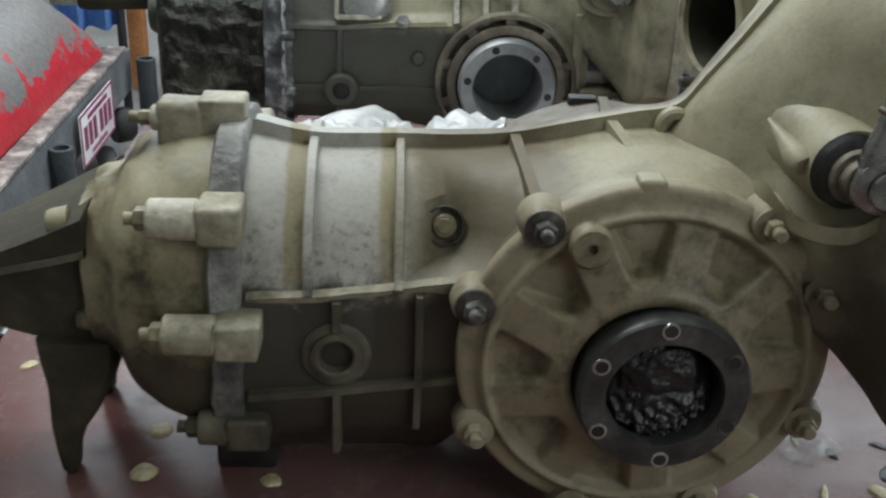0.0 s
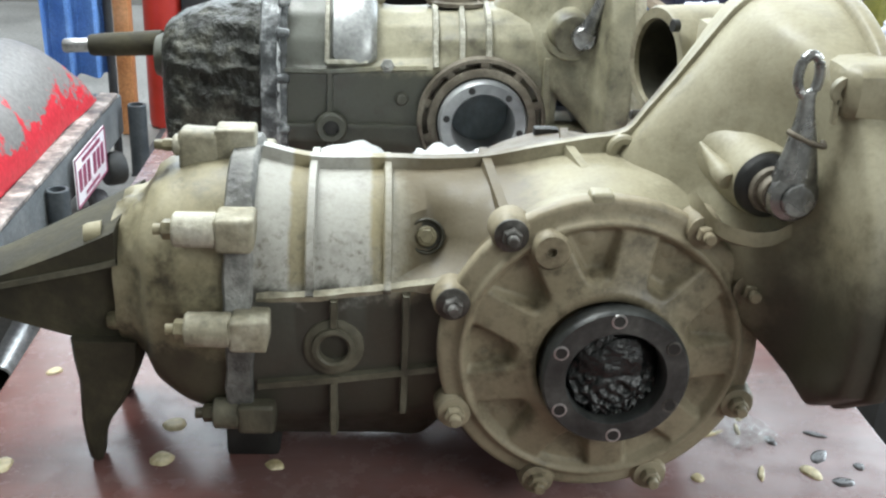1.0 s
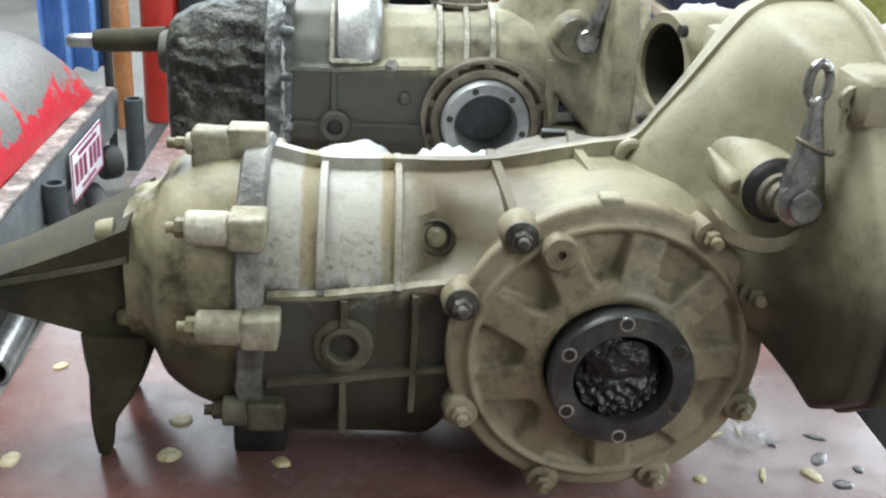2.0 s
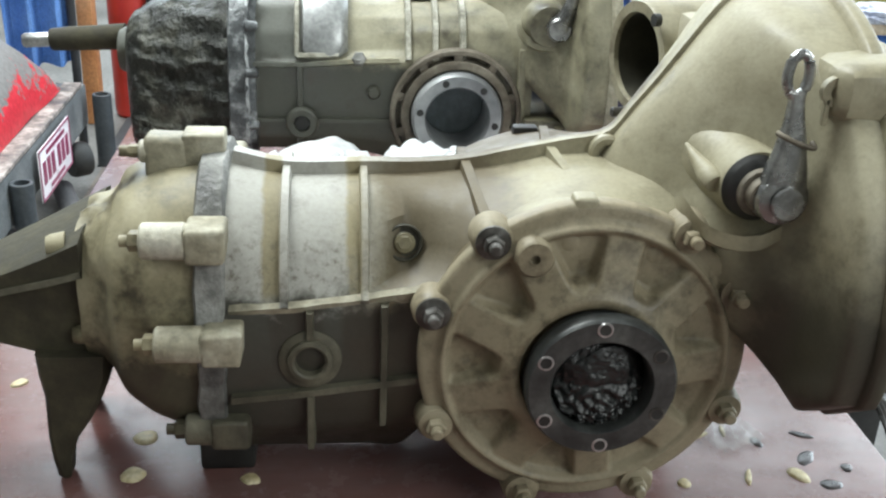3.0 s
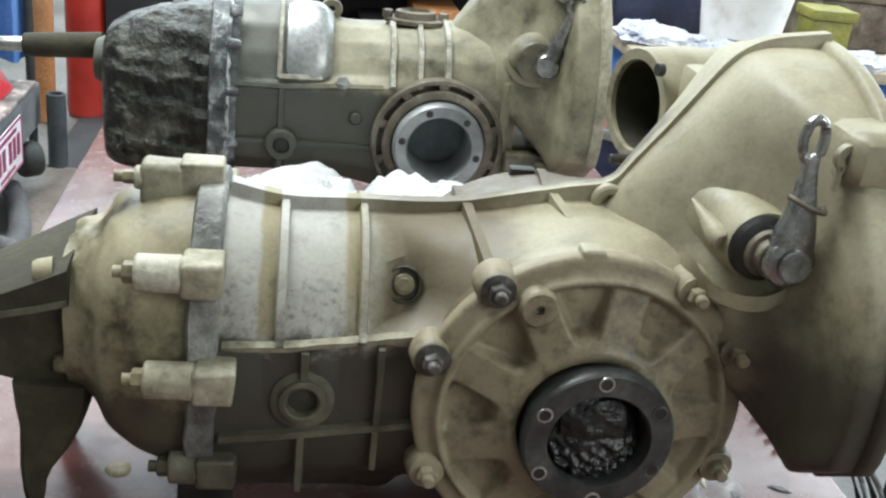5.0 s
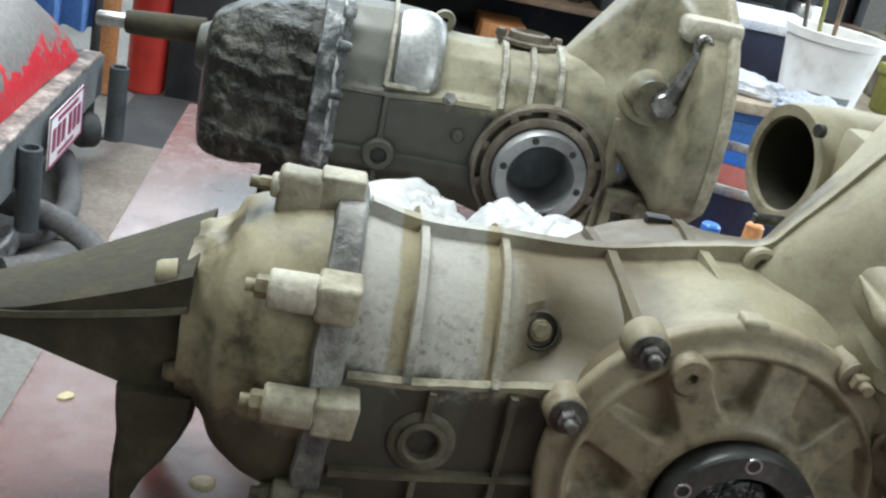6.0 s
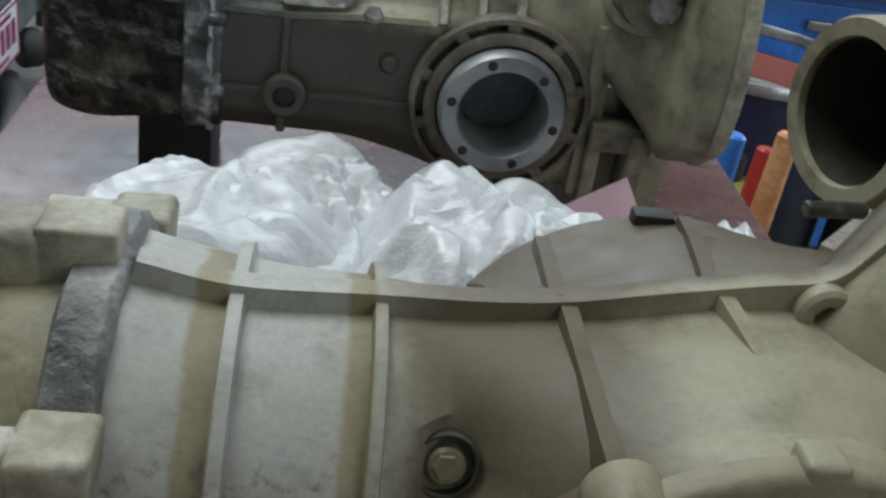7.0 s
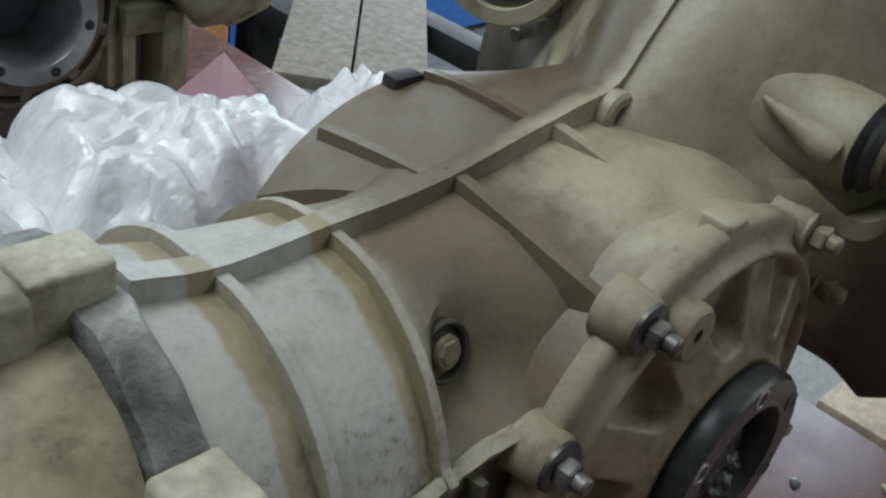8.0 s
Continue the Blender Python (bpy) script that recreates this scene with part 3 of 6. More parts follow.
def transaxle():
    t = thing("transaxle", "dusty tan cast alloy transaxle resting on the work table", "gearbox", at=(0, SEAM, TOP))
    base = Matrix.Translation((0, -SEAM, -TOP))

    def put(name, bm, mat, parent=None, label="", crisp=True):
        bmesh.ops.transform(bm, matrix=base, verts=bm.verts)
        return part(name, bm, mat, parent or t, label, True, crisp)

    # casing: gear case, final drive and bell housing in one casting
    bm = bmesh.new()
    loft(bm, [section(x, h) for x, h in halves_between(GEAR, 70)])
    lathe(bm, [(0.094, 0.0), (0.099, 0.004), (0.101, 0.03), (0.108, 0.08), (0.112, 0.13), (0.117, 0.19), (0.110, 0.20)], towards(DIFF + Vector((0, 0.235, 0)), (0, -1, 0)), 72)
    bell_housing(bm, 0.0, SEAM + 0.003, 0.161)
    # deck behind the joint, sloping to the far rim
    rings = []
    for k in range(31):
        x = -0.112 + 0.176 * k / 30
        zj = 0.990 + 0.030 * max(0.0, (x + 0.09) / 0.115) ** 1.2
        zr = DIFF.z + DECK * math.sqrt(max(0.0, 1 - ((x + 0.011) / 0.1175) ** 2))
        zj = max(zj, zr + 0.004)
        rings.append([(x, 0.137, 0.86), (x, 0.137, zj)] + [(x, 0.137 + 0.111 * f, zj + (zr - zj) * f ** 1.5) for f in (0.15, 0.3, 0.45, 0.6, 0.75, 0.88, 1.0)] + [(x, 0.248, 0.86)])
    loft(bm, rings)
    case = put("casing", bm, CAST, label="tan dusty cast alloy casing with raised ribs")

    # engine flange and the bolt ear beside the lever
    bm = bmesh.new()
    bell_rim(bm, 0.161, SEAM + 0.003)
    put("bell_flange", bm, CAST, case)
    bm = bmesh.new()
    rings = []
    for x, y0, z0, z1 in ((0.1300, 0.014, 1.080, 1.104), (0.1320, 0.004, 1.077, 1.109), (0.1380, -0.003, 1.075, 1.112), (0.1600, -0.005, 1.074, 1.114), (0.1860, -0.006, 1.073, 1.115)):
        zc, hz = (z0 + z1) / 2, (z1 - z0) / 2
        rings.append([(x, 0.070, zc + hz), (x, y0 + 0.016, zc + hz), (x, y0 + 0.006, zc + hz * 0.93), (x, y0 + 0.001, zc + hz * 0.68), (x, y0, zc + hz * 0.25), (x, y0, zc - hz * 0.35), (x, y0 + 0.002, zc - hz * 0.75), (x, y0 + 0.008, zc - hz * 0.95), (x, y0 + 0.018, zc - hz), (x, 0.070, zc - hz)])
    loft(bm, rings)
    put("bolt_ear", bm, CAST, case)
    # line where the casting halves meet, and the ribs across it
    zs = [(-0.262, 1.010), (-0.223, 1.001), (-0.166, 0.997), (-0.125, 0.996), (-0.088, 0.998), (-0.050, 1.006), (-0.010, 1.014), (0.022, 1.021), (0.040, 1.046), (0.058, 1.070), (0.080, 1.102), (0.100, 1.128), (0.125, 1.141), (0.168, 1.148)]
    bm = bmesh.new()
    line = smooth_line([(x, min(0.1405, 0.130 + (x + 0.223) * 0.08), z + (0.003 if -0.2 < x < 0.03 else 0.0)) for x, z in zs], 60)
    rings = []
    for i, p in enumerate(line):
        d = line[min(i + 1, 59)] - line[max(i - 1, 0)]
        nrm = Vector((-d[2], 0, d[0])).normalized()
        p = Vector(p)
        h = 0.003
        rings.append([p - Vector((0, 0.0085, 0)) - nrm * 0.022, p - Vector((0, 0.0055, 0)) + nrm * h, p + Vector((0, 0.0055, 0)) + nrm * h, p + Vector((0, 0.0085, 0)) - nrm * 0.022])
    loft(bm, rings)
    put("joint_rib", bm, CAST, case)
    for x, wid in ((-0.223, 0.0075), (-0.166, 0.007)):
        bm = bmesh.new()
        half = smooth_line(gear_half(x)[:6], 16)
        pts = [(x, SEAM - d, z) for d, z in half]
        pts = [(x, 2 * SEAM - p[1], p[2]) for p in pts[::-1]] + pts[1:]
        outs = []
        for i in range(len(pts)):
            a, b = pts[max(i - 1, 0)], pts[min(i + 1, len(pts) - 1)]
            dy, dz = b[1] - a[1], b[2] - a[2]
            outs.append((0, dz, -dy))
        outs = [Vector((0, o[1], o[2])) if (o[2] > 0 or abs(o[2]) < 1e-9) else -Vector((0, o[1], o[2])) for o in outs]
        outs = [o if (o.y * (p[1] - SEAM) >= -1e-6) else -o for o, p in zip(outs, pts)]
        strip(bm, pts, outs, wid, 0.0055, (1, 0, 0))
        put("rib", bm, CAST, case)
    for a, b, c in (((-0.078, 0.046, 0.978), (-0.089, 0.141, 1.002), (-0.080, 0.238, 0.988)), ((-0.004, 0.068, 0.993), (-0.025, 0.141, 1.014), (-0.010, 0.236, 1.004))):
        bm = bmesh.new()
        pts = [Vector(a).lerp(Vector(b), k / 8) for k in range(9)]
        for k in range(1, 9):
            p = Vector(b).lerp(Vector(c), k / 8)
            f = (p.y - 0.137) / 0.111
            zj = 0.990 + 0.030 * max(0.0, (p.x + 0.09) / 0.115) ** 1.2
            zr = DIFF.z + DECK * math.sqrt(max(0.0, 1 - ((p.x + 0.011) / 0.1175) ** 2))
            zj = max(zj, zr + 0.004)
            p.z = zj + (zr - zj) * f ** 1.5 + 0.0025
            pts.append(p)
        rings = []
        for p in pts:
            rings.append([p + Vector((-0.0062, 0, -0.022)), p + Vector((-0.0036, 0, 0.002)), p + Vector((0.0036, 0, 0.002)), p + Vector((0.0062, 0, -0.022))])
        loft(bm, rings)
        put("rib", bm, CAST, case)
    # ledge and lower ribs of the gear case
    bm = bmesh.new()
    pts = smooth_line([(-0.262, 0.048, 0.919), (-0.223, 0.047, 0.921), (-0.180, 0.049, 0.925), (-0.150, 0.050, 0.929), (-0.125, 0.047, 0.934)], 16)
    strip(bm, pts, [(0, -0.6, 0.8)] * 16, 0.007, 0.0045, (0, 0.8, 0.6))
    roughen(bm, 0.0010, 120, 2)
    put("rib", bm, BAND, case)
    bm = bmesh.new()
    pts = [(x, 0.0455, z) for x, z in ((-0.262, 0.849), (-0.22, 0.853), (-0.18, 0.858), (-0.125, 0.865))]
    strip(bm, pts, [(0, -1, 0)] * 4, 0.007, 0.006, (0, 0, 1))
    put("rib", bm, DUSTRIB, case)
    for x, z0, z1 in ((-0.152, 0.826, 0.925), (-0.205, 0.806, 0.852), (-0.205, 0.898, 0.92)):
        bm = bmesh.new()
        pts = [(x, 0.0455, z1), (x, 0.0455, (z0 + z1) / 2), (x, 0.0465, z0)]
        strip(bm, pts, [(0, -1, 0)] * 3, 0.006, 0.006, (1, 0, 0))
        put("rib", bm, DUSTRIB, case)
    # ear with a plugged hole on the joint line
    bm = bmesh.new()
    lathe(bm, [(0.013, 0.0), (0.013, 0.012), (0.011, 0.014), (0.0062, 0.014), (0.0055, 0.010)], towards((0.019, 0.1405, 1.012), (0, -1, 0)), 24)
    put("ear", bm, CAST, case)
    bm = bmesh.new()
    box(bm, (-0.024, 0.033, 0.996), (-0.007, 0.050, 1.0105), 0.003, seg=3)
    put("lug", bm, CAST, case)
    bm = bmesh.new()
    box(bm, (-0.036, 0.2335, 0.965), (-0.014, 0.246, 0.9985), 0.003)
    put("breather_cap", bm, RUBBER, t, "black breather cap")
    # far side of the final drive
    bm = bmesh.new()
    lathe(bm, [(0.100, 0.0), (0.1085, 0.004), (0.1085, 0.014), (0.105, 0.018), (0.1045, 0.05), (0.09, 0.055)], towards(DIFF + Vector((-0.004, 0.248, 0)), (0, -1, 0)), 72)
    put("far_rim", bm, CAST, case)

    # side cover: dished casting with nine sunken pockets between broad webs
    bm = bmesh.new()
    prof = [(0.048, 0.0), (0.0505, 0.034), (0.056, 0.0345)]
    prof += [(0.058 + 0.002 * k, 0.0335 - 0.0150 * (k / 21) ** 0.8) for k in range(22)]
    prof += [(0.1015, 0.0195), (0.1030, 0.0212), (0.1052, 0.0212), (0.1065, 0.0190), (0.1085, 0.0160), (0.1120, 0.0150), (0.1165, 0.0145), (0.1195, 0.0135), (0.1210, 0.0115), (0.1213, 0.003), (0.119, 0.0)]
    seg = 360
    rings = []
    for r, hgt in prof:
        ring = []
        for i in range(seg):
            deg = 360 * i / seg
            off = (deg - 18 + 20) % 40 - 20
            halfw = 0.0075 + (r - 0.064) * 0.38
            dist = abs(math.tan(radians(off))) * r
            inside = max(0.0, min(1.0, (halfw - dist + 0.002) / 0.0055)) * max(0.0, min(1.0, (r - 0.062) / 0.008)) * max(0.0, min(1.0, (0.1005 - r) / 0.003))
            inside = inside * inside * (3 - 2 * inside)
            h = hgt - inside * max(0.0, hgt - 0.0125)
            d = cover_dir(deg)
            ring.append(DIFF + d * r + Vector((0, 0.047 - h, 0)))
        rings.append(ring)
    loft(bm, rings, cap=False)
    cover = put("side_cover", bm, COVER, t, "tan cast side cover with radial webs and pockets", False)
    bm = bmesh.new()
    c = DIFF + cover_dir(117.5) * 0.0955
    lathe(bm, [(0.0145, 0), (0.0140, 0.020), (0.012, 0.0225), (0.0035, 0.0225), (0.003, 0.018)], towards(c + Vector((0, 0.042, 0)), (0, -1, 0)), 28)
    put("plug_boss", bm, COVER, cover)
    # small casting dots
    for a, rad in ((184, 0.088), (101, 0.093), (62, 0.093), (24, 0.09), (218, 0.09)):
        bm = bmesh.new()
        c = DIFF + cover_dir(a) * rad
        lathe(bm, [(0.007, 0), (0.0065, 0.003), (0.004, 0.004)], towards(c + Vector((0, 0.0375, 0)), (0, -1, 0)), 18)
        put("casting_dot", bm, COVER, cover)
    # studs round the cover
    for k, a in enumerate((127.7, 160.6, 56, 27, -21, 206, 251, 295)):
        c = DIFF + cover_dir(a) * 0.1185
        bm = bmesh.new()
        lathe(bm, [(0.0155, 0), (0.0145, 0.016), (0.0125, 0.0195)], towards(c + Vector((0, 0.049, 0)), (0, -1, 0)), 26)
        put("stud_boss", bm, COVER, cover)
        bm = bmesh.new()
        m = towards(c + Vector((0, 0.0295, 0)), (0, -1, 0))
        lathe(bm, [(0.0125, 0), (0.0125, 0.002), (0.0115, 0.0025)], m, 24)
        hexnut(bm, m @ Matrix.Translation((0, 0, 0.0025)) @ Matrix.Rotation(0.4 + k, 4, "Z"), 0.013, 0.0075)
        lathe(bm, [(0.0045, 0), (0.0045, 0.0155), (0.0035, 0.0165)], m, 14)
        put("stud_nut", bm, NUTGREY if k < 2 else COVER, cover)

    # drive flange with grease inside
    bm = bmesh.new()
    m = towards(OUT + Vector((0, 0.022, 0)), (0, -1, 0))
    lathe(bm, [(0.046, 0), (0.0535, 0.002), (0.0545, 0.004), (0.0545, 0.019), (0.0535, 0.0205), (0.0525, 0.022), (0.0375, 0.022), (0.0365, 0.0205), (0.0355, 0.0), (0.034, -0.022), (0.012, -0.024)], m, 72)
    fl = put("drive_flange", bm, FLANGE, t, "oily dark steel drive flange packed with black grease")
    for k in range(6):
        a = radians(-3 + 60 * k)
        c = OUT + Vector((0.047 * math.sin(a), 0.0, 0.047 * math.cos(a)))
        bm = bmesh.new()
        lathe(bm, [(0.0058, 0), (0.0056, 0.0006), (0.0044, 0.0008), (0.0040, 0.0)], towards(c, (0, -1, 0)), 24, closed=True)
        hole = put("threaded_hole", bm, STEEL if k in (0, 3, 5, 4) else NUTGREY, fl)
        # flat black disc that paints the shade in the hole
        bm = bmesh.new()
        lathe(bm, [(0.0043, 0), (0.0042, 0.0004), (0.0010, 0.0003)], towards(c, (0, -1, 0)), 20)
        put("hole_shade", bm, RUBBER, hole)
    bm = bmesh.new()
    bmesh.ops.create_icosphere(bm, subdivisions=6, radius=1.0)
    for v in bm.verts:
        d = v.co.copy()
        n = 1 + 0.13 * noise.noise(d * 2.4) + 0.05 * noise.noise(d * 6.0) + 0.03 * noise.noise(d * 14) + 0.016 * noise.noise(d * 30)
        v.co = Vector((d.x * 0.0352 * min(n, 1.02), d.y * 0.016 * n, d.z * 0.0352 * min(n, 1.02))) + OUT + Vector((0, 0.024, 0))
        if d.z < -0.1 and d.y < 0:
            v.co.y -= 0.013 * min(1, -d.z * 1.4) * (0.7 + 0.6 * noise.noise(d * 6))
    put("grease", bm, GREASE, fl, "", False)

    # filler and drain plugs
    bm = bmesh.new()
    m = towards((-0.1365, 0.0885, 0.9540), (0.0, -0.95, 0.31))
    lathe(bm, [(0.0140, -0.008), (0.0140, 0.0042), (0.0130, 0.0050), (0.0118, 0.0042), (0.0112, 0.0002), (0.001, 0.0002)], m, 32)
    filler = put("filler_seat", bm, DARKOLIVE, t)
    bm = bmesh.new()
    lathe(bm, [(0.0080, 0.0), (0.0080, 0.0045), (0.0068, 0.0060), (0.001, 0.0066)], m, 22)
    hexnut(bm, m @ Matrix.Translation((0, 0, 0.0005)), 0.0105, 0.0065)
    put("filler_bolt", bm, FRONT, filler)
    bm = bmesh.new()
    m = towards((-0.205, 0.050, 0.881), (0, -1, 0.05))
    lathe(bm, [(0.0235, 0), (0.0225, 0.007), (0.0195, 0.0085), (0.0165, 0.0085), (0.0160, 0.0115), (0.0128, 0.0122), (0.0112, 0.0112), (0.0104, 0.0040), (0.001, 0.0040)], m, 40)
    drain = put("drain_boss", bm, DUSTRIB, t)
    # dark hex whose colour paints the shade inside the socket
    bm = bmesh.new()
    hexnut(bm, m @ Matrix.Translation((0, 0, 0.0035)) @ Matrix.Rotation(0.3, 4, "Z"), 0.0165, 0.0022)
    put("drain_socket", bm, DARKOLIVE, drain)

    # clutch cross shaft: boss, bush, lever
    bm = bmesh.new()
    m = towards((0.098, 0.085, 1.020), (0.06, -1, 0.0))
    lathe(bm, [(0.036, 0.000), (0.0300, 0.014), (0.0272, 0.030), (0.0262, 0.046), (0.0250, 0.052), (0.022, 0.053)], m, 40)
    lathe(bm, [(0.0015, 0.0), (0.0045, 0.016), (0.0078, 0.033), (0.0082, 0.042), (0.0068, 0.0445), (0.0030, 0.0445)], towards((0.063, 0.078, 1.036), (0.24, -0.90, -0.36)), 18)
    put("shaft_boss", bm, CAST, case)
    bm = bmesh.new()
    pts = smooth_line([(0.052, 0.045, 1.002), (0.062, 0.026, 0.990), (0.080, 0.018, 0.984), (0.100, 0.016, 0.984), (0.116, 0.020, 0.990)], 14)
    strip(bm, pts, [(0, -0.4, -0.9)] * 14, 0.016, 0.004, (0, 0.9, -0.4))
    put("spring_seat", bm, CAST, case)
    bm = bmesh.new()
    m = towards((0.099, 0.036, 1.0205), (0.06, -1, 0.0))
    lathe(bm, [(0.0225, 0), (0.0235, 0.003), (0.0205, 0.007), (0.0225, 0.010), (0.0195, 0.013), (0.012, 0.014)], m, 36)
    seal = put("shaft_seal", bm, RUBBER, t, "black rubber shaft seal")
    bm = bmesh.new()
    lathe(bm, [(0.0165, 0.010), (0.0172, 0.0150), (0.0160, 0.0175), (0.0128, 0.018), (0.0125, 0.022), (0.0115, 0.024)], m, 32)
    put("shaft_collar", bm, RUST, seal, "brown steel collar on the shaft")
    # forged lever: hub, flat tapering arm, eye
    bm = bmesh.new()
    lathe(bm, [(0.0165, 0), (0.0185, 0.0015), (0.0190, 0.005), (0.0185, 0.014), (0.0170, 0.017), (0.0135, 0.0185)], towards((0.110, 0.024, 1.0195), (0.02, -1, 0.02)), 36)
    rings = []
    arm = ((0.1100, 1.020, 0.0175, 0.0085), (0.1108, 1.036, 0.0150, 0.0082), (0.1113, 1.050, 0.0115, 0.0075), (0.1112, 1.064, 0.0085, 0.0065), (0.1106, 1.076, 0.0062, 0.0055), (0.1098, 1.086, 0.0052, 0.0048), (0.1090, 1.092, 0.0056, 0.0044))
    for x, z, w, d in [tuple(v) for v in smooth_line(arm, 22)]:
        rings.append([(x + w * math.copysign(abs(math.cos(q)) ** 0.7, math.cos(q)), 0.0135 + d * math.copysign(abs(math.sin(q)) ** 0.7, math.sin(q)), z) for q in [2 * math.pi * k / 20 for k in range(20)]])
    loft(bm, rings)
    eye_ring = [(0.1080 + 0.0072 * math.sin(2 * math.pi * k / 28), 0.0130, 1.1035 + 0.0138 * math.cos(2 * math.pi * k / 28)) for k in range(29)]
    tube_path(bm, eye_ring, 0.0036, 12)
    lever = put("clutch_lever", bm, FORGED, t, "worn dark forged clutch lever with a looped end")
    bm = bmesh.new()
    lathe(bm, [(0.0118, 0), (0.0118, 0.0030), (0.0108, 0.0042), (0.0050, 0.0044)], towards((0.1120, 0.0062, 1.0185), (0.02, -1, 0.02)), 32)
    put("shaft_end", bm, FORGED, lever)
    bm = bmesh.new()
    tube_path(bm, smooth_line([(0.099, 0.010, 1.066), (0.104, 0.004, 1.064), (0.114, 0.0035, 1.060), (0.124, 0.006, 1.057), (0.126, 0.014, 1.058)], 16), 0.0019, 10)
    put("spring_wire", bm, RUST, lever)
    # loose tab behind the lever
    bm = bmesh.new()
    lathe(bm, [(0.010, 0), (0.010, 0.006), (0.0045, 0.006), (0.0045, 0.0)], towards((0.1335, 0.013, 1.094), (0, -1, 0)), 20, closed=True)
    box(bm, (0.1265, 0.007, 1.072), (0.1300, 0.012, 1.090), 0.001)
    box(bm, (0.1370, 0.007, 1.072), (0.1405, 0.012, 1.090), 0.001)
    put("cable_tab", bm, CAST, case)

    # starter motor opening on the far side
    bm = bmesh.new()
    m = towards((0.078, 0.274, 1.051), (-1, -0.25, 0.0))
    lathe(bm, [(0.050, -0.10), (0.052, -0.05), (0.0505, 0.0), (0.0490, 0.003), (0.0400, 0.003), (0.0390, 0.0), (0.0392, -0.02)], m, 56, closed=True)
    box(bm, (0.096, 0.15, 1.00), (0.165, 0.236, 1.101), 0.008)
    st = put("starter_mount", bm, CAST, t, "cast starter motor mount with an open bore")
    bm = bmesh.new()
    lathe(bm, [(0.0384, -0.001), (0.0378, -0.10), (0.001, -0.10)], m, 56, closed=True)
    put("bore", bm, DARKOLIVE, st, "bore coloured dark for its inner shade")
    for dy, dz, dark in ((-0.030, 0.041, 1), (-0.034, -0.036, 0)):
        bm = bmesh.new()
        c = Vector((0.080, 0.272 + dy * 1.2, 1.051 + dz))
        if dark:
            # raised disc, coloured black as the shade of a hole
            lathe(bm, [(0.0055, 0), (0.0055, 0.0050), (0.0050, 0.0054)], towards(c + Vector((0.001, 0, 0)), (-1, -0.25, 0)), 16)
            put("bolt_hole", bm, RUBBER, st)
        else:
            rod(bm, c, c + Vector((-0.034, -0.005, 0)), 0.0045, 14, None, 0.001)
            put("stud", bm, NUTGREY, st)

    # grey joint flange and front cover
    bm = bmesh.new()
    g = [(0, 1.013), (0.030, 1.010), (0.060, 0.992), (0.082, 0.960), (0.092, 0.926), (0.096, 0.905), (0.096, 0.860), (0.094, 0.824), (0.080, 0.806), (0.035, 0.798), (0, 0.797)]
    rings = []
    for x, k in ((-0.2855, 0.97), (-0.284, 1.0), (-0.2665, 1.0), (-0.2645, 0.97)):
        rings.append(section(x, smooth_line([(d * k, 0.9 + (z - 0.9) * k) for d, z in g], 31)))
    loft(bm, rings)
    roughen(bm, 0.0026, 85, 3)
    put("joint_flange", bm, GASKET, t, "grey sealant-smeared joint flange")
    bm = bmesh.new()
    F = [
        (-0.2855, [(0, 1.004), (0.030, 1.001), (0.058, 0.984), (0.078, 0.955), (0.084, 0.925), (0.087, 0.905), (0.087, 0.860), (0.085, 0.828), (0.074, 0.812), (0.035, 0.804), (0, 0.803)]),
        (-0.315, [(0, 1.000), (0.030, 0.996), (0.057, 0.980), (0.077, 0.952), (0.083, 0.925), (0.086, 0.905), (0.086, 0.865), (0.083, 0.838), (0.070, 0.822), (0.035, 0.814), (0, 0.813)]),
        (-0.340, [(0, 0.986), (0.028, 0.982), (0.052, 0.970), (0.072, 0.947), (0.079, 0.925), (0.081, 0.905), (0.080, 0.872), (0.074, 0.850), (0.060, 0.834), (0.030, 0.827), (0, 0.826)]),
        (-0.353, [(0, 0.970), (0.024, 0.966), (0.044, 0.956), (0.058, 0.940), (0.064, 0.922), (0.066, 0.905), (0.065, 0.880), (0.058, 0.862), (0.045, 0.850), (0.022, 0.844), (0, 0.843)]),
        (-0.372, [(0, 0.962), (0.020, 0.959), (0.038, 0.950), (0.050, 0.936), (0.056, 0.920), (0.057, 0.905), (0.056, 0.884), (0.050, 0.868), (0.038, 0.857), (0.018, 0.852), (0, 0.851)]),
    ]
    loft(bm, [section(x, smooth_line(h, 31)) for x, h in halves_between(F, 26)])
    roughen(bm, 0.0012, 45, 9)
    for v in bm.verts:
        w = max(0.0, min(1.0, (-0.322 - v.co.x) / 0.02)) * max(0.0, min(1.0, (v.co.z - 0.925) / 0.02))
        v.co += Vector((-0.5, -0.4, 1)) * w * (0.004 + 0.004 * noise.noise(v.co * 55) + 0.0025 * noise.noise(v.co * 120))
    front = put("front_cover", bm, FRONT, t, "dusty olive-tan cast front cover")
    # bolt tubes across the joint, darker in colour lower down
    for x0, x1, y, z, r in ((-0.3195, -0.2885, 0.051, 0.971, 0.0128), (-0.3115, -0.2785, 0.032, 0.901, 0.0128), (-0.330, -0.322, 0.127, 1.010, 0.0085), (-0.3195, -0.2885, 0.219, 0.971, 0.0128), (-0.296, -0.276, 0.045, 0.823, 0.012)):
        bm = bmesh.new()
        rod(bm, (x0, y, z), (x1, y, z), r, 26, r * 1.03, 0.0015)
        tube = put("bolt_tube", bm, STUD if z > 0.95 else DUSTRIB if z < 0.85 else BAND, front, "chalky pale cast bolt tube" if z > 0.85 else "dark cast bolt tube")
        bm = bmesh.new()
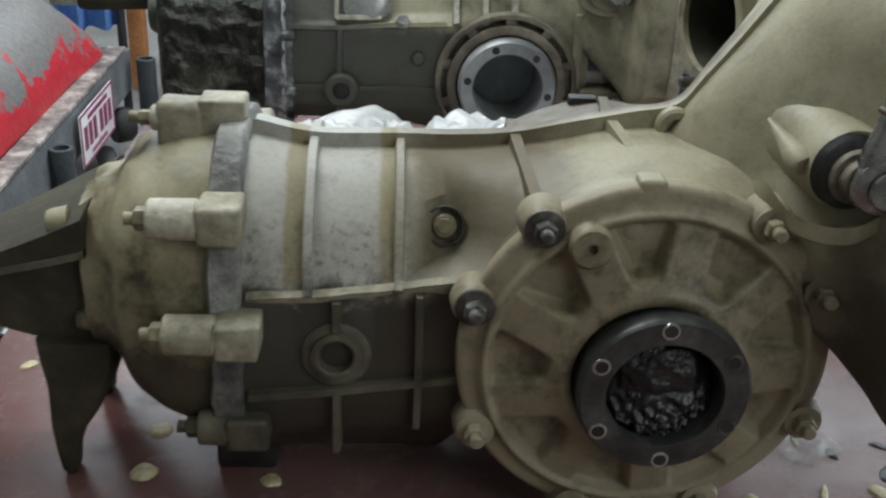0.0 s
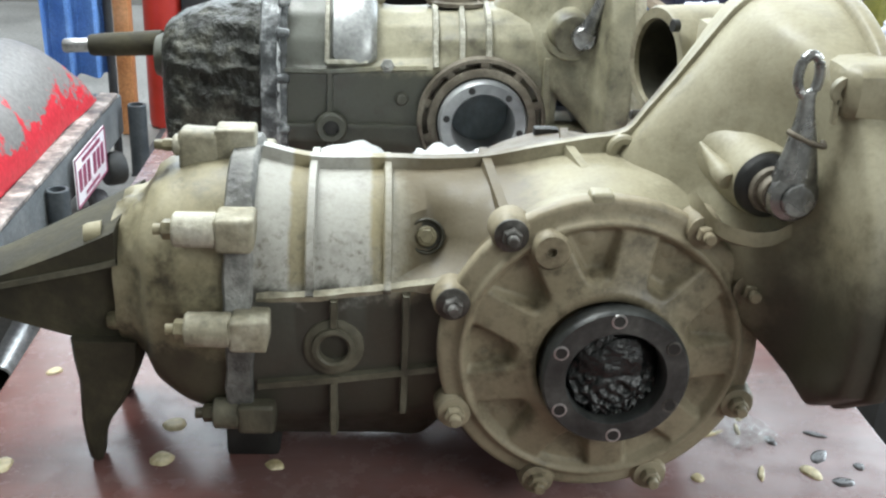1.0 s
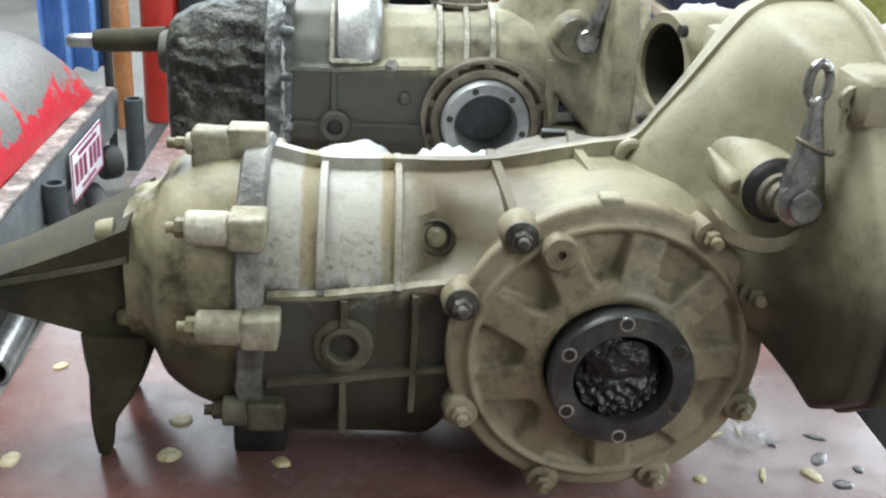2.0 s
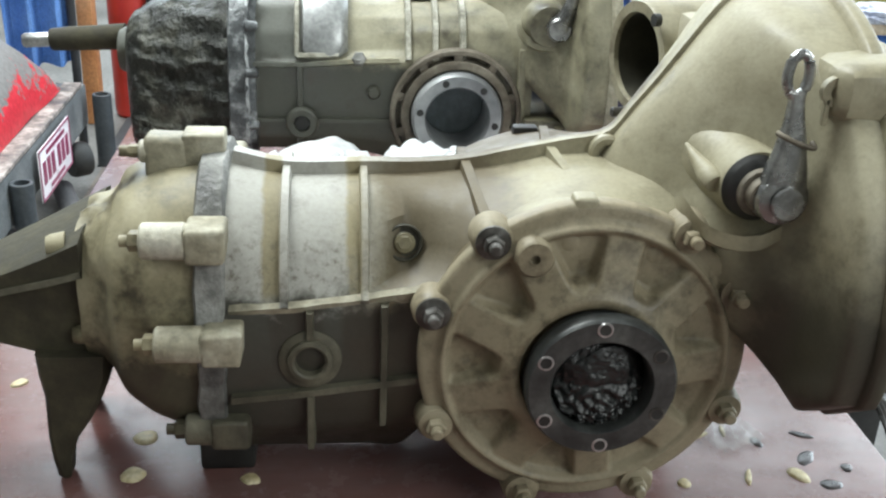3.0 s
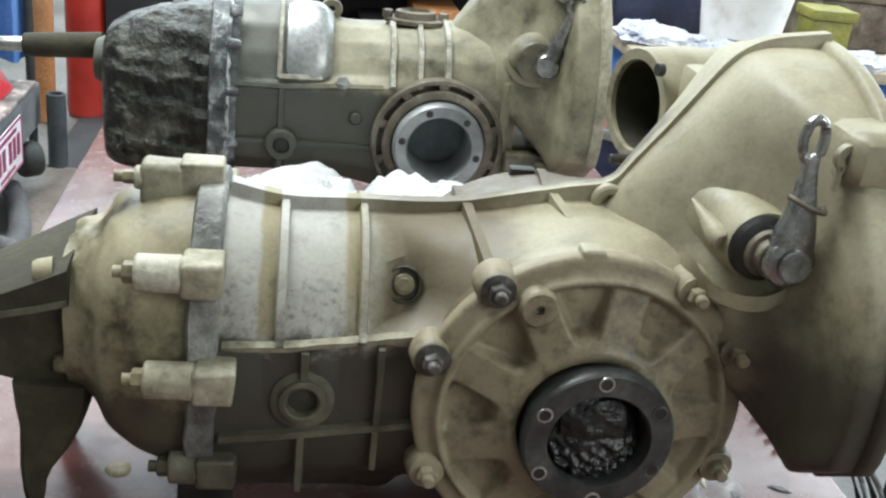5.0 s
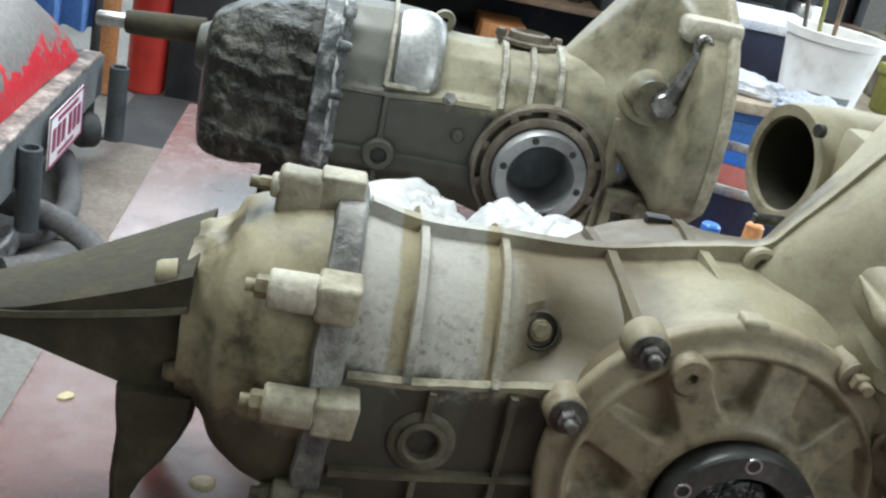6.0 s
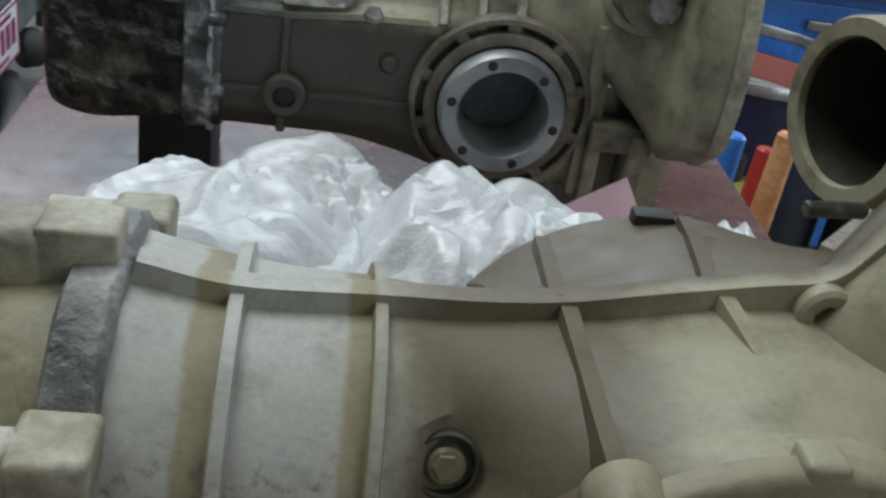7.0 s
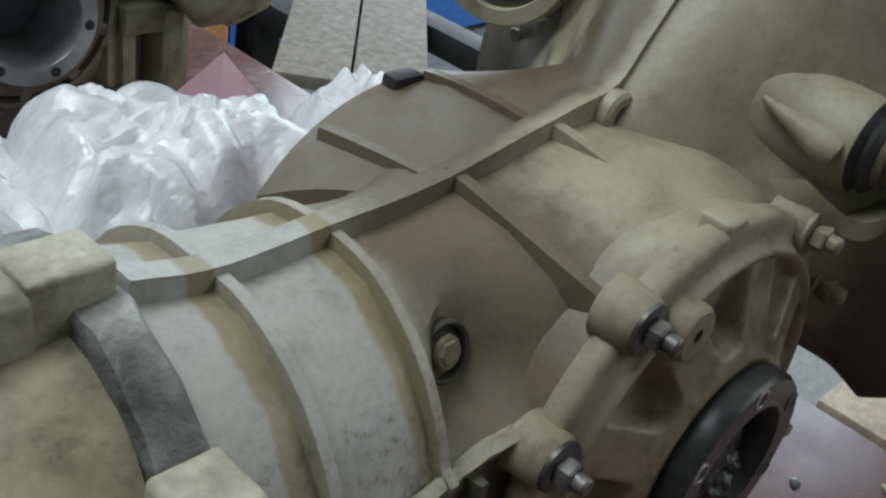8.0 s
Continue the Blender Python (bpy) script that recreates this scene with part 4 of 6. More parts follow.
        hexnut(bm, towards((x0 + 0.001, y, z), (-1, 0, 0)), r * 1.05, 0.009)
        rod(bm, (x0 - 0.006, y, z), (x0 - 0.014, y, z), 0.0042, 12)
        put("nut", bm, FRONT, tube)
        if z > 1.0:
            continue
        bm = bmesh.new()
        rod(bm, (x1 - 0.003, y, z), (x1 + 0.027, y, z), r * 0.98, 22, r * 0.92, 0.0035)
        box(bm, (x1 - 0.001, y - r * 1.02, z - r * 1.05), (x1 + 0.0270, y + r * 1.3, z + r * 1.0), 0.0036, seg=3)
        roughen(bm, 0.0016, 95, z)
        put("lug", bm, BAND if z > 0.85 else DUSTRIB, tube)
    bm = bmesh.new()
    box(bm, (-0.326, 0.117, 0.985), (-0.294, 0.143, 1.0225), 0.0045, seg=3)
    roughen(bm, 0.0020, 90, 4)
    put("top_boss", bm, BAND, front)
    bm = bmesh.new()
    box(bm, (-0.298, 0.118, 0.985), (-0.267, 0.142, 1.0255), 0.0022, seg=3)
    roughen(bm, 0.0012, 90, 5)
    put("top_lug", bm, BAND, front, "chalky stepped lug over the joint")
    for c, r in (((-0.380, 0.090, 0.951), 0.0085), ((-0.368, 0.088, 0.880), 0.0070)):
        bm = bmesh.new()
        lathe(bm, [(r * 1.2, 0), (r, 0.010), (r * 0.8, 0.013)], towards(c, (-1, -0.15, 0)), 18)
        put("bolt_head", bm, FRONT, front)

    # steel nose bracket with its foot
    bm = bmesh.new()
    N = [(-0.368, 0.962, 0.845, 0.060), (-0.39, 0.951, 0.852, 0.058), (-0.41, 0.941, 0.858, 0.054), (-0.44, 0.927, 0.864, 0.048), (-0.475, 0.911, 0.871, 0.040), (-0.51, 0.899, 0.874, 0.032), (-0.545, 0.890, 0.875, 0.026)]
    rings = []
    for x, zt, zb, h in N:
        o = [(0, zt), (h * 0.75, zt - 0.001), (h, zt - 0.004), (h, zt - (zt - zb) * 0.25), (h * 0.82, zt - (zt - zb) * 0.30), (h * 0.80, (zt + zb) / 2), (h * 0.78, zb + 0.004), (h * 0.6, zb), (0, zb)]
        rings.append(section(x, o))
    loft(bm, rings)
    nose = put("nose_bracket", bm, BRACKET, t, "dark olive steel nose bracket")
    bm = bmesh.new()
    strip(bm, [(x, SEAM - h, zt - (zt - zb) * 0.24) for x, zt, zb, h in N], [(0, -1, 0.2)] * len(N), 0.006, 0.0022, (0, 0.2, 1))
    put("lip", bm, DUSTRIB, nose, "dusty folded lip")
    for y in (0.100, 0.205):
        bm = bmesh.new()
        rings = []
        for z, x0, x1, w in ((0.865, -0.410, -0.355, 0.022), (0.846, -0.409, -0.357, 0.021), (0.826, -0.407, -0.364, 0.018), (0.806, -0.408, -0.374, 0.016), (0.788, -0.409, -0.386, 0.014), (0.768, -0.408, -0.394, 0.012), (0.750, -0.406, -0.396, 0.010), (TOP, -0.404, -0.397, 0.008)):
            rings.append([(x0, y - w * 0.7, z), (x0 + 0.004, y - w, z), (x1 - 0.004, y - w, z), (x1, y - w * 0.7, z), (x1, y + w * 0.7, z), (x1 - 0.004, y + w, z), (x0 + 0.004, y + w, z), (x0, y + w * 0.7, z)])
        loft(bm, rings)
        put("foot", bm, BRACKET, nose)
    # rubber block under the joint
    bm = bmesh.new()
    box(bm, (-0.296, 0.100, TOP), (-0.252, 0.170, 0.806), 0.004)
    put("rubber_block", bm, RUBBER, t, "black rubber support block")
    return t


transaxle()

# ---- the rear transaxle ----
RSEAM = 0.768
RDIFF = Vector((-0.037, 0, 0.881))


def rear_transaxle():
    t = thing("transaxle", "oily grey cast alloy transaxle with a grimy black front end", "gearbox", at=(0, RSEAM, TOP))
    base = Matrix.Translation((0, -RSEAM, -TOP))

    def put(name, bm, mat, parent=None, label=""):
        bmesh.ops.transform(bm, matrix=base, verts=bm.verts)
        return part(name, bm, mat, parent or t, label)

    def sec(x, half):
        near = [(x, RSEAM - d, z) for d, z in half]
        return near + [(x, RSEAM + d, z) for d, z in half[::-1] if d > 1e-6]

    G = [
        (-0.292, [(0, 1.028), (0.030, 1.022), (0.058, 1.004), (0.078, 0.975), (0.086, 0.945), (0.093, 0.938), (0.093, 0.880), (0.090, 0.845), (0.078, 0.826), (0.035, 0.818), (0, 0.817)]),
        (-0.235, [(0, 1.030), (0.030, 1.024), (0.058, 1.005), (0.078, 0.975), (0.086, 0.945), (0.093, 0.938), (0.093, 0.880), (0.090, 0.845), (0.078, 0.826), (0.035, 0.818), (0, 0.817)]),
        (-0.190, [(0, 1.026), (0.030, 1.020), (0.056, 1.002), (0.074, 0.974), (0.082, 0.948), (0.092, 0.940), (0.093, 0.880), (0.090, 0.845), (0.078, 0.826), (0.035, 0.818), (0, 0.817)]),
        (-0.165, [(0, 1.010), (0.028, 1.005), (0.050, 0.990), (0.064, 0.970), (0.074, 0.952), (0.090, 0.944), (0.093, 0.882), (0.090, 0.845), (0.078, 0.824), (0.035, 0.815), (0, 0.814)]),
        (-0.120, [(0, 1.008), (0.030, 1.004), (0.052, 0.992), (0.066, 0.974), (0.076, 0.955), (0.090, 0.944), (0.094, 0.882), (0.092, 0.840), (0.080, 0.815), (0.035, 0.805), (0, 0.803)]),
        (-0.060, [(0, 1.012), (0.034, 1.009), (0.060, 0.998), (0.078, 0.980), (0.088, 0.960), (0.095, 0.942), (0.097, 0.882), (0.096, 0.830), (0.084, 0.800), (0.035, 0.790), (0, 0.788)]),
        (0.000, [(0, 1.016), (0.034, 1.012), (0.062, 1.000), (0.080, 0.982), (0.090, 0.960), (0.096, 0.940), (0.097, 0.882), (0.096, 0.830), (0.084, 0.800), (0.035, 0.790), (0, 0.788)]),
        (0.060, [(0, 1.020), (0.034, 1.014), (0.062, 1.002), (0.080, 0.984), (0.090, 0.960), (0.096, 0.940), (0.097, 0.882), (0.096, 0.830), (0.084, 0.800), (0.035, 0.790), (0, 0.788)]),
    ]
    flat = [[x, *[c for p in h for c in p]] for x, h in G]
    rings = []
    for r in smooth_line(flat, 60):
        h = [(r[1 + 2 * i], r[2 + 2 * i]) for i in range(11)]
        fine = []
        for p, q in zip(h, h[1:]):
            fine += [(p[0] + (q[0] - p[0]) * k / 6, p[1] + (q[1] - p[1]) * k / 6) for k in range(6)]
        rings.append(sec(r[0], fine + [h[-1]]))
    bm = bmesh.new()
    loft(bm, rings)
    # opening behind the drive flange
    gone = [f for f in bm.faces if f.calc_center_median().y < 0.70 and (f.calc_center_median() - Vector((RDIFF.x, f.calc_center_median().y, RDIFF.z))).length < 0.058]
    bmesh.ops.delete(bm, geom=gone, context="FACES")
    lathe(bm, [(0.080, 0.0), (0.082, 0.004), (0.082, 0.04), (0.078, 0.044)], towards(RDIFF + Vector((0, 0.715, 0)), (0, -1, 0)), 64, closed=True)

    bell_housing(bm, -0.036, RSEAM, 0.134)
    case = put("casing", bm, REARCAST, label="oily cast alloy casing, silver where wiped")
    bm = bmesh.new()
    bell_rim(bm, 0.134, RSEAM)
    # paler than the casing, to paint in the light on this flange
    put("bell_flange", bm, BAND, case)
    bm = bmesh.new()
    rings = []
    for x, y0, z0, z1 in ((0.084, 0.652, 1.080, 1.096), (0.087, 0.640, 1.075, 1.101), (0.092, 0.634, 1.073, 1.103), (0.120, 0.632, 1.072, 1.104), (0.148, 0.631, 1.072, 1.104)):
        zc, hz = (z0 + z1) / 2, (z1 - z0) / 2
        rings.append([(x, 0.700, zc + hz), (x, y0 + 0.014, zc + hz), (x, y0 + 0.004, zc + hz * 0.85), (x, y0, zc + hz * 0.4), (x, y0, zc - hz * 0.4), (x, y0 + 0.004, zc - hz * 0.85), (x, y0 + 0.014, zc - hz), (x, 0.700, zc - hz)])
    loft(bm, rings)
    put("bolt_ear", bm, STUD, case)
    # boxed web under the flare
    for lo, hi in (((0.050, 0.655, TOP), (0.064, 0.69, 0.87)), ((0.088, 0.640, TOP), (0.102, 0.69, 0.872)), ((0.050, 0.650, 0.852), (0.110, 0.69, 0.878)), ((0.052, 0.69, TOP), (0.142, 0.84, 0.85))):
        bm = bmesh.new()
        box(bm, lo, hi, 0.004)
        put("web", bm, REARCAST, case)
    # upright rib at the bell, ribs over the neck, waist rib
    bm = bmesh.new()
    box(bm, (0.040, 0.664, 0.80), (0.052, 0.70, 0.965), 0.004)
    put("rib", bm, REARCAST, case)
    for x in (-0.098, -0.064, -0.030):
        bm = bmesh.new()
        g = (x + 0.098) / 0.068
        k = [(0, 1.010 + 0.004 * g), (0.030 + 0.004 * g, 1.006 + 0.005 * g), (0.054 + 0.008 * g, 0.994 + 0.006 * g), (0.069 + 0.010 * g, 0.976 + 0.006 * g), (0.080 + 0.009 * g, 0.957 + 0.004 * g), (0.091 + 0.004 * g, 0.946)]
        ln = smooth_line(k, 12)
        pts = [(x, RSEAM - d, z) for d, z in ln]
        outs = [(0, -(0.2 + i * 0.06), 1 - i * 0.06) for i in range(12)]
        strip(bm, pts, outs, 0.0085, 0.007, (1, 0, 0))
        roughen(bm, 0.0012, 90, x)
        put("rib", bm, REARRIB, case)
    bm = bmesh.new()
    strip(bm, [(-0.29, 0.6755, 0.938), (-0.23, 0.6755, 0.938), (-0.17, 0.677, 0.943), (-0.11, 0.678, 0.945)], [(0, -1, 0.3)] * 4, 0.007, 0.005, (0, 0.3, 1))
    put("rib", bm, REARCAST, case)
    bm = bmesh.new()
    strip(bm, [(-0.29, 0.6755, 0.868), (-0.23, 0.6755, 0.868), (-0.12, 0.6765, 0.868)], [(0, -1, 0)] * 3, 0.007, 0.005, (0, 0, 1))
    put("rib", bm, REARCAST, case)
    for x in (-0.233,):
        bm = bmesh.new()
        strip(bm, [(x, 0.6755, 0.938), (x, 0.6755, 0.90), (x, 0.6755, 0.83)], [(0, -1, 0)] * 3, 0.008, 0.006, (1, 0, 0))
        put("rib", bm, REARCAST, case)
    # raised frame of the wiped panel
    half = smooth_line([(0, 1.030), (0.030, 1.024), (0.058, 1.005), (0.078, 0.975), (0.086, 0.948)], 14)
    bm = bmesh.new()
    pts = [(-0.237, RSEAM - d, z) for d, z in half]
    outs = [(0, -0.25 - 0.06 * i, 1 - 0.06 * i) for i in range(14)]
    strip(bm, pts, outs, 0.0065, 0.0055, (1, 0, 0))
    put("rib", bm, REARRIB, case)
    bm = bmesh.new()
    strip(bm, [(-0.237, 0.6805, 0.949), (-0.21, 0.681, 0.949), (-0.185, 0.684, 0.950)], [(0, -1, 0.5)] * 3, 0.007, 0.004, (0, 0.5, 1))
    put("rib", bm, REARRIB, case)
    bm = bmesh.new()
    rings = []
    for i, (d, z) in enumerate(half[2:14]):
        w = 0.029 if i not in (0, 11) else 0.022
        o = Vector((0, -0.25 - 0.065 * i, 1 - 0.065 * i)).normalized()
        p = Vector((-0.2025, RSEAM - d, z)) + o * 0.0012
        a = Vector((w, 0, 0))
        rings.append([p - a - o * 0.005, p - a * 0.92 + o * 0.0006, p - a * 0.3 + o * 0.0025, p + a * 0.3 + o * 0.0030, p + a * 0.65 + o * 0.0012, p + a * 0.88 - o * 0.003, p + a - o * 0.010])
    loft(bm, rings)
    put("wiped_panel", bm, WIPED, case, "wiped bright alloy panel")
    # ear, nut, top plate
    bm = bmesh.new()
    lathe(bm, [(0.013, -0.006), (0.014, 0.0), (0.013, 0.006), (0.005, 0.006), (0.005, -0.006)], towards((-0.176, 0.766, 1.020), (0, -1, 0)), 24, closed=True)
    put("ear", bm, REARCAST, case)
    bm = bmesh.new()
    hexnut(bm, towards((-0.160, 0.684, 0.944), (0, -1, 0.4)), 0.016, 0.014)
    rod(bm, (-0.160, 0.676, 0.947), (-0.160, 0.664, 0.952), 0.005, 12)
    put("nut", bm, GASKET, t, "worn grey steel nut")
    bm = bmesh.new()
    rod(bm, (-0.141, 0.684, 0.905), (-0.141, 0.668, 0.905), 0.010, 18, 0.008, 0.002)
    put("bolt_head", bm, REARCAST, case)
    bm = bmesh.new()
    lathe(bm, [(0.040, 0), (0.040, 0.005), (0.028, 0.006), (0.026, 0.014), (0.020, 0.016), (0.018, 0.011), (0.001, 0.011)], towards((-0.068, 0.764, 1.012), (0, 0, 1)) @ Matrix.Diagonal((1.0, 0.7, 1.0, 1)), 32)
    plate = put("selector_plate", bm, RUST, t, "brown rusty selector plate")
    for x in (-0.104, -0.032):
        bm = bmesh.new()
        hexnut(bm, towards((x, 0.764, 1.016), (0, 0, 1)), 0.012, 0.010)
        put("bolt", bm, RUST, plate)
    # output ring: slotted collar, flange, open bore
    bm = bmesh.new()
    m = towards(RDIFF + Vector((0, 0.676, 0)), (0, -1, 0))
    lathe(bm, [(0.070, 0), (0.083, 0.0), (0.084, 0.012), (0.082, 0.016), (0.0775, 0.017), (0.0770, 0.003), (0.0705, 0.003), (0.0700, 0.019), (0.066, 0.021), (0.060, 0.021), (0.058, 0.0)], m, 72, closed=True)
    col = put("output_collar", bm, RUST, t, "brown rusty slotted output collar")
    for k in range(10):
        a = 18 + 36 * k
        d = cover_dir(a)
        s_ = Vector((-d.z, 0, d.x))
        c = RDIFF + d * 0.0738 + Vector((0, 0.6635, 0))
        bm = bmesh.new()
        fr = Matrix.Translation(c) @ Matrix(((s_.x, 0, d.x, 0), (s_.y, 1, d.y, 0), (s_.z, 0, d.z, 0), (0, 0, 0, 1)))
        box(bm, (-0.0055, -0.003, -0.0055), (0.0055, 0.012, 0.0055), 0.0015, fr)
        put("collar_bridge", bm, RUST, col)
    bm = bmesh.new()
    m = towards(RDIFF + Vector((0, 0.662, 0)), (0, -1, 0))
    lathe(bm, [(0.052, 0), (0.0575, 0.002), (0.0575, 0.016), (0.0555, 0.020), (0.0545, 0.022), (0.0415, 0.022), (0.0400, 0.020), (0.0395, -0.05), (0.0385, -0.058), (0.030, -0.06)], m, 72, closed=True)
    fl = put("drive_flange", bm, BORE, t, "machined steel drive flange with an open cup")
    bm = bmesh.new()
    lathe(bm, [(0.0388, -0.046), (0.034, -0.050), (0.018, -0.050), (0.016, -0.046), (0.001, -0.045)], m, 48)
    put("cup_floor", bm, CUP, fl)
    for k in range(6):
        a = radians(60 * k - 20)
        c = RDIFF + Vector((0.0480 * math.sin(a), 0.6405, 0.0480 * math.cos(a)))
        # black disc on the face, painting the depth shade of the hole
        bm = bmesh.new()
        lathe(bm, [(0.0044, 0), (0.0044, 0.0012), (0.0034, 0.0014)], towards(c, (0, -1, 0)), 16)
        put("threaded_hole", bm, RUBBER, fl)
    # drain
    bm = bmesh.new()
    lathe(bm, [(0.021, 0), (0.020, 0.006), (0.0175, 0.008), (0.0105, 0.008), (0.0095, 0.001)], towards((-0.231, 0.671, 0.866), (0, -1, 0)), 28)
    dr = put("drain_boss", bm, REARCAST, case)
    # black hex, its colour in place of shade inside the socket
    bm = bmesh.new()
    hexnut(bm, towards((-0.231, 0.671, 0.866), (0, -1, 0)), 0.0185, 0.0052)
    put("drain_socket", bm, RUBBER, dr)
    # clutch boss and lever
    bm = bmesh.new()
    lathe(bm, [(0.030, 0), (0.026, 0.030), (0.024, 0.034), (0.019, 0.035)], towards((0.070, 0.672, 1.000), (0, -1, 0)), 30)
    pts = smooth_line([(0.036, 0.668, 0.990), (0.045, 0.652, 0.978), (0.062, 0.645, 0.972), (0.085, 0.645, 0.972)], 10)
    strip(bm, pts, [(0, -0.4, -0.9)] * 10, 0.014, 0.004, (0, 0.9, -0.4))
    put("shaft_boss", bm, REARCAST, case)
    bm = bmesh.new()
    lathe(bm, [(0.014, 0), (0.015, 0.004), (0.015, 0.014), (0.013, 0.017)], towards((0.080, 0.640, 0.999), (0, -1, 0)), 24)
    tube_path(bm, smooth_line([(0.082, 0.634, 1.000), (0.090, 0.631, 1.020), (0.098, 0.630, 1.045), (0.103, 0.630, 1.062)], 10), [0.014, 0.0125, 0.011, 0.010, 0.009, 0.008, 0.007, 0.0066, 0.0062, 0.006], 14)
    ring = [(0.106 + 0.0085 * math.sin(2 * math.pi * k / 18), 0.630, 1.073 + 0.0115 * math.cos(2 * math.pi * k / 18)) for k in range(19)]
    tube_path(bm, ring, 0.0038, 10)
    put("clutch_lever", bm, FORGED, t, "worn bright steel clutch lever with a looped end")
    # silver joint flange
    bm = bmesh.new()
    g = [(0, 1.036), (0.034, 1.030), (0.066, 1.010), (0.088, 0.978), (0.097, 0.945), (0.100, 0.920), (0.100, 0.870), (0.097, 0.838), (0.082, 0.818), (0.035, 0.810), (0, 0.809)]
    rings = []
    for x, k in ((-0.322, 0.96), (-0.320, 0.99), (-0.3005, 0.99), (-0.300, 1.005), (-0.2965, 1.005), (-0.296, 0.98), (-0.288, 0.97)):
        rings.append(sec(x, smooth_line([(d * k, 0.92 + (z - 0.92) * k) for d, z in g], 41)))
    loft(bm, rings)
    roughen(bm, 0.002, 55, 5)
    put("joint_flange", bm, REARJOINT, t, "silver joint flange with smeared sealant")
    bm = bmesh.new()
    rings = []
    for x, k in ((-0.3000, 0.99), (-0.2995, 1.012), (-0.2965, 1.012), (-0.2960, 0.985)):
        rings.append(sec(x, smooth_line([(d * k, 0.92 + (z - 0.92) * k) for d, z in g], 41)))
    loft(bm, rings)
    roughen(bm, 0.0028, 110, 8)
    put("sealant_bead", bm, SEALANT, t, "silver bead of squeezed sealant")
    # bolt knobs on the joint
    for y, z in ((0.672, 0.985), (0.668, 0.928), (0.668, 0.862), (0.70, 1.02)):
        bm = bmesh.new()
        rod(bm, (-0.300, y + 0.004, z), (-0.284, y + 0.004, z), 0.0075, 14, 0.006, 0.002)
        roughen(bm, 0.0012, 150, z)
        put("joint_bolt", bm, REARJOINT, t)
    # caked front housing
    F = [
        (-0.320, [(0, 1.016), (0.034, 1.010), (0.064, 0.994), (0.084, 0.965), (0.090, 0.940), (0.092, 0.915), (0.092, 0.870), (0.089, 0.842), (0.078, 0.824), (0.035, 0.817), (0, 0.816)]),
        (-0.360, [(0, 1.012), (0.034, 1.006), (0.062, 0.990), (0.080, 0.962), (0.086, 0.938), (0.088, 0.915), (0.088, 0.868), (0.085, 0.838), (0.074, 0.820), (0.035, 0.812), (0, 0.811)]),
        (-0.410, [(0, 1.000), (0.032, 0.996), (0.056, 0.980), (0.070, 0.956), (0.076, 0.936), (0.078, 0.912), (0.078, 0.862), (0.074, 0.832), (0.064, 0.812), (0.032, 0.804), (0, 0.803)]),
        (-0.446, [(0, 0.982), (0.024, 0.978), (0.042, 0.966), (0.054, 0.950), (0.060, 0.932), (0.062, 0.910), (0.062, 0.864), (0.058, 0.836), (0.050, 0.818), (0.024, 0.810), (0, 0.809)]),
        (-0.456, [(0, 0.962), (0.012, 0.960), (0.022, 0.954), (0.028, 0.944), (0.031, 0.930), (0.032, 0.910), (0.032, 0.872), (0.030, 0.850), (0.026, 0.838), (0.012, 0.832), (0, 0.831)]),
    ]
    flat = [[x, *[c for p in h for c in p]] for x, h in F]
    bm = bmesh.new()
    rings = []
    for r in smooth_line(flat, 60):
        rings.append(sec(r[0], smooth_line([(r[1 + 2 * i], r[2 + 2 * i]) for i in range(11)], 71)))
    loft(bm, rings)
    for v in bm.verts:
        n = noise.noise(v.co * 30) * 0.9 + noise.noise(v.co * 75) * 0.7 + noise.noise(v.co * 150) * 0.4
        lay = 0.35 * math.sin(v.co.z * 210 + v.co.x * 14 + 4.5 * noise.noise(v.co * 22))
        v.co += Vector((0.2, -1 if v.co.y < RSEAM else 1, 0.4)) * 0.0058 * (n + lay)
    fr = put("front_housing", bm, GRIME, t, "front housing caked with black oily grime")
    bm = bmesh.new()
    bmesh.ops.create_icosphere(bm, subdivisions=4, radius=1.0)
    for v in bm.verts:
        d = v.co.copy()
        n = 1 + 0.3 * noise.noise(d * 3) + 0.15 * noise.noise(d * 8)
        v.co = Vector((-0.424 + d.x * 0.022 * n, 0.712 + d.y * 0.02 * n, 0.845 + d.z * 0.02 * n))
    put("grime_lump", bm, GRIME, fr)
    bm = bmesh.new()
    loft(bm, [[(-0.448 + dx, 0.775 + 0.5 * w * c, 0.93 + s_ * h) for c, s_ in [(math.cos(2 * math.pi * k / 20), math.sin(2 * math.pi * k / 20)) for k in range(20)]] for dx, w, h in ((0.03, 0.10, 0.045), (0.0, 0.085, 0.036), (-0.02, 0.06, 0.026))])
    put("shaft_neck", bm, REARCAST, fr)
    bm = bmesh.new()
    lathe(bm, [(0.017, 0), (0.0165, 0.020), (0.0155, 0.080), (0.0145, 0.095), (0.0135, 0.098)], towards((-0.463, 0.790, 0.944), (-1, 0.03, -0.07)), 28)
    sh = put("selector_shaft", bm, BRACKET, t, "olive selector shaft with a bright worn tip")
    bm = bmesh.new()
    lathe(bm, [(0.0095, 0), (0.0095, 0.034), (0.008, 0.037)], towards((-0.560, 0.793, 0.9375), (-1, 0.03, -0.07)), 20)
    put("shaft_tip", bm, STEEL, sh)
    # timber under the front end
    bm = bmesh.new()
    box(bm, (-0.37, 0.73, TOP), (-0.30, 0.82, 0.818), 0.003)
    put("support_block", bm, RUBBER, t, "dark support block")
    return t


rear_transaxle()

# ---- polythene, card and odds on the table ----


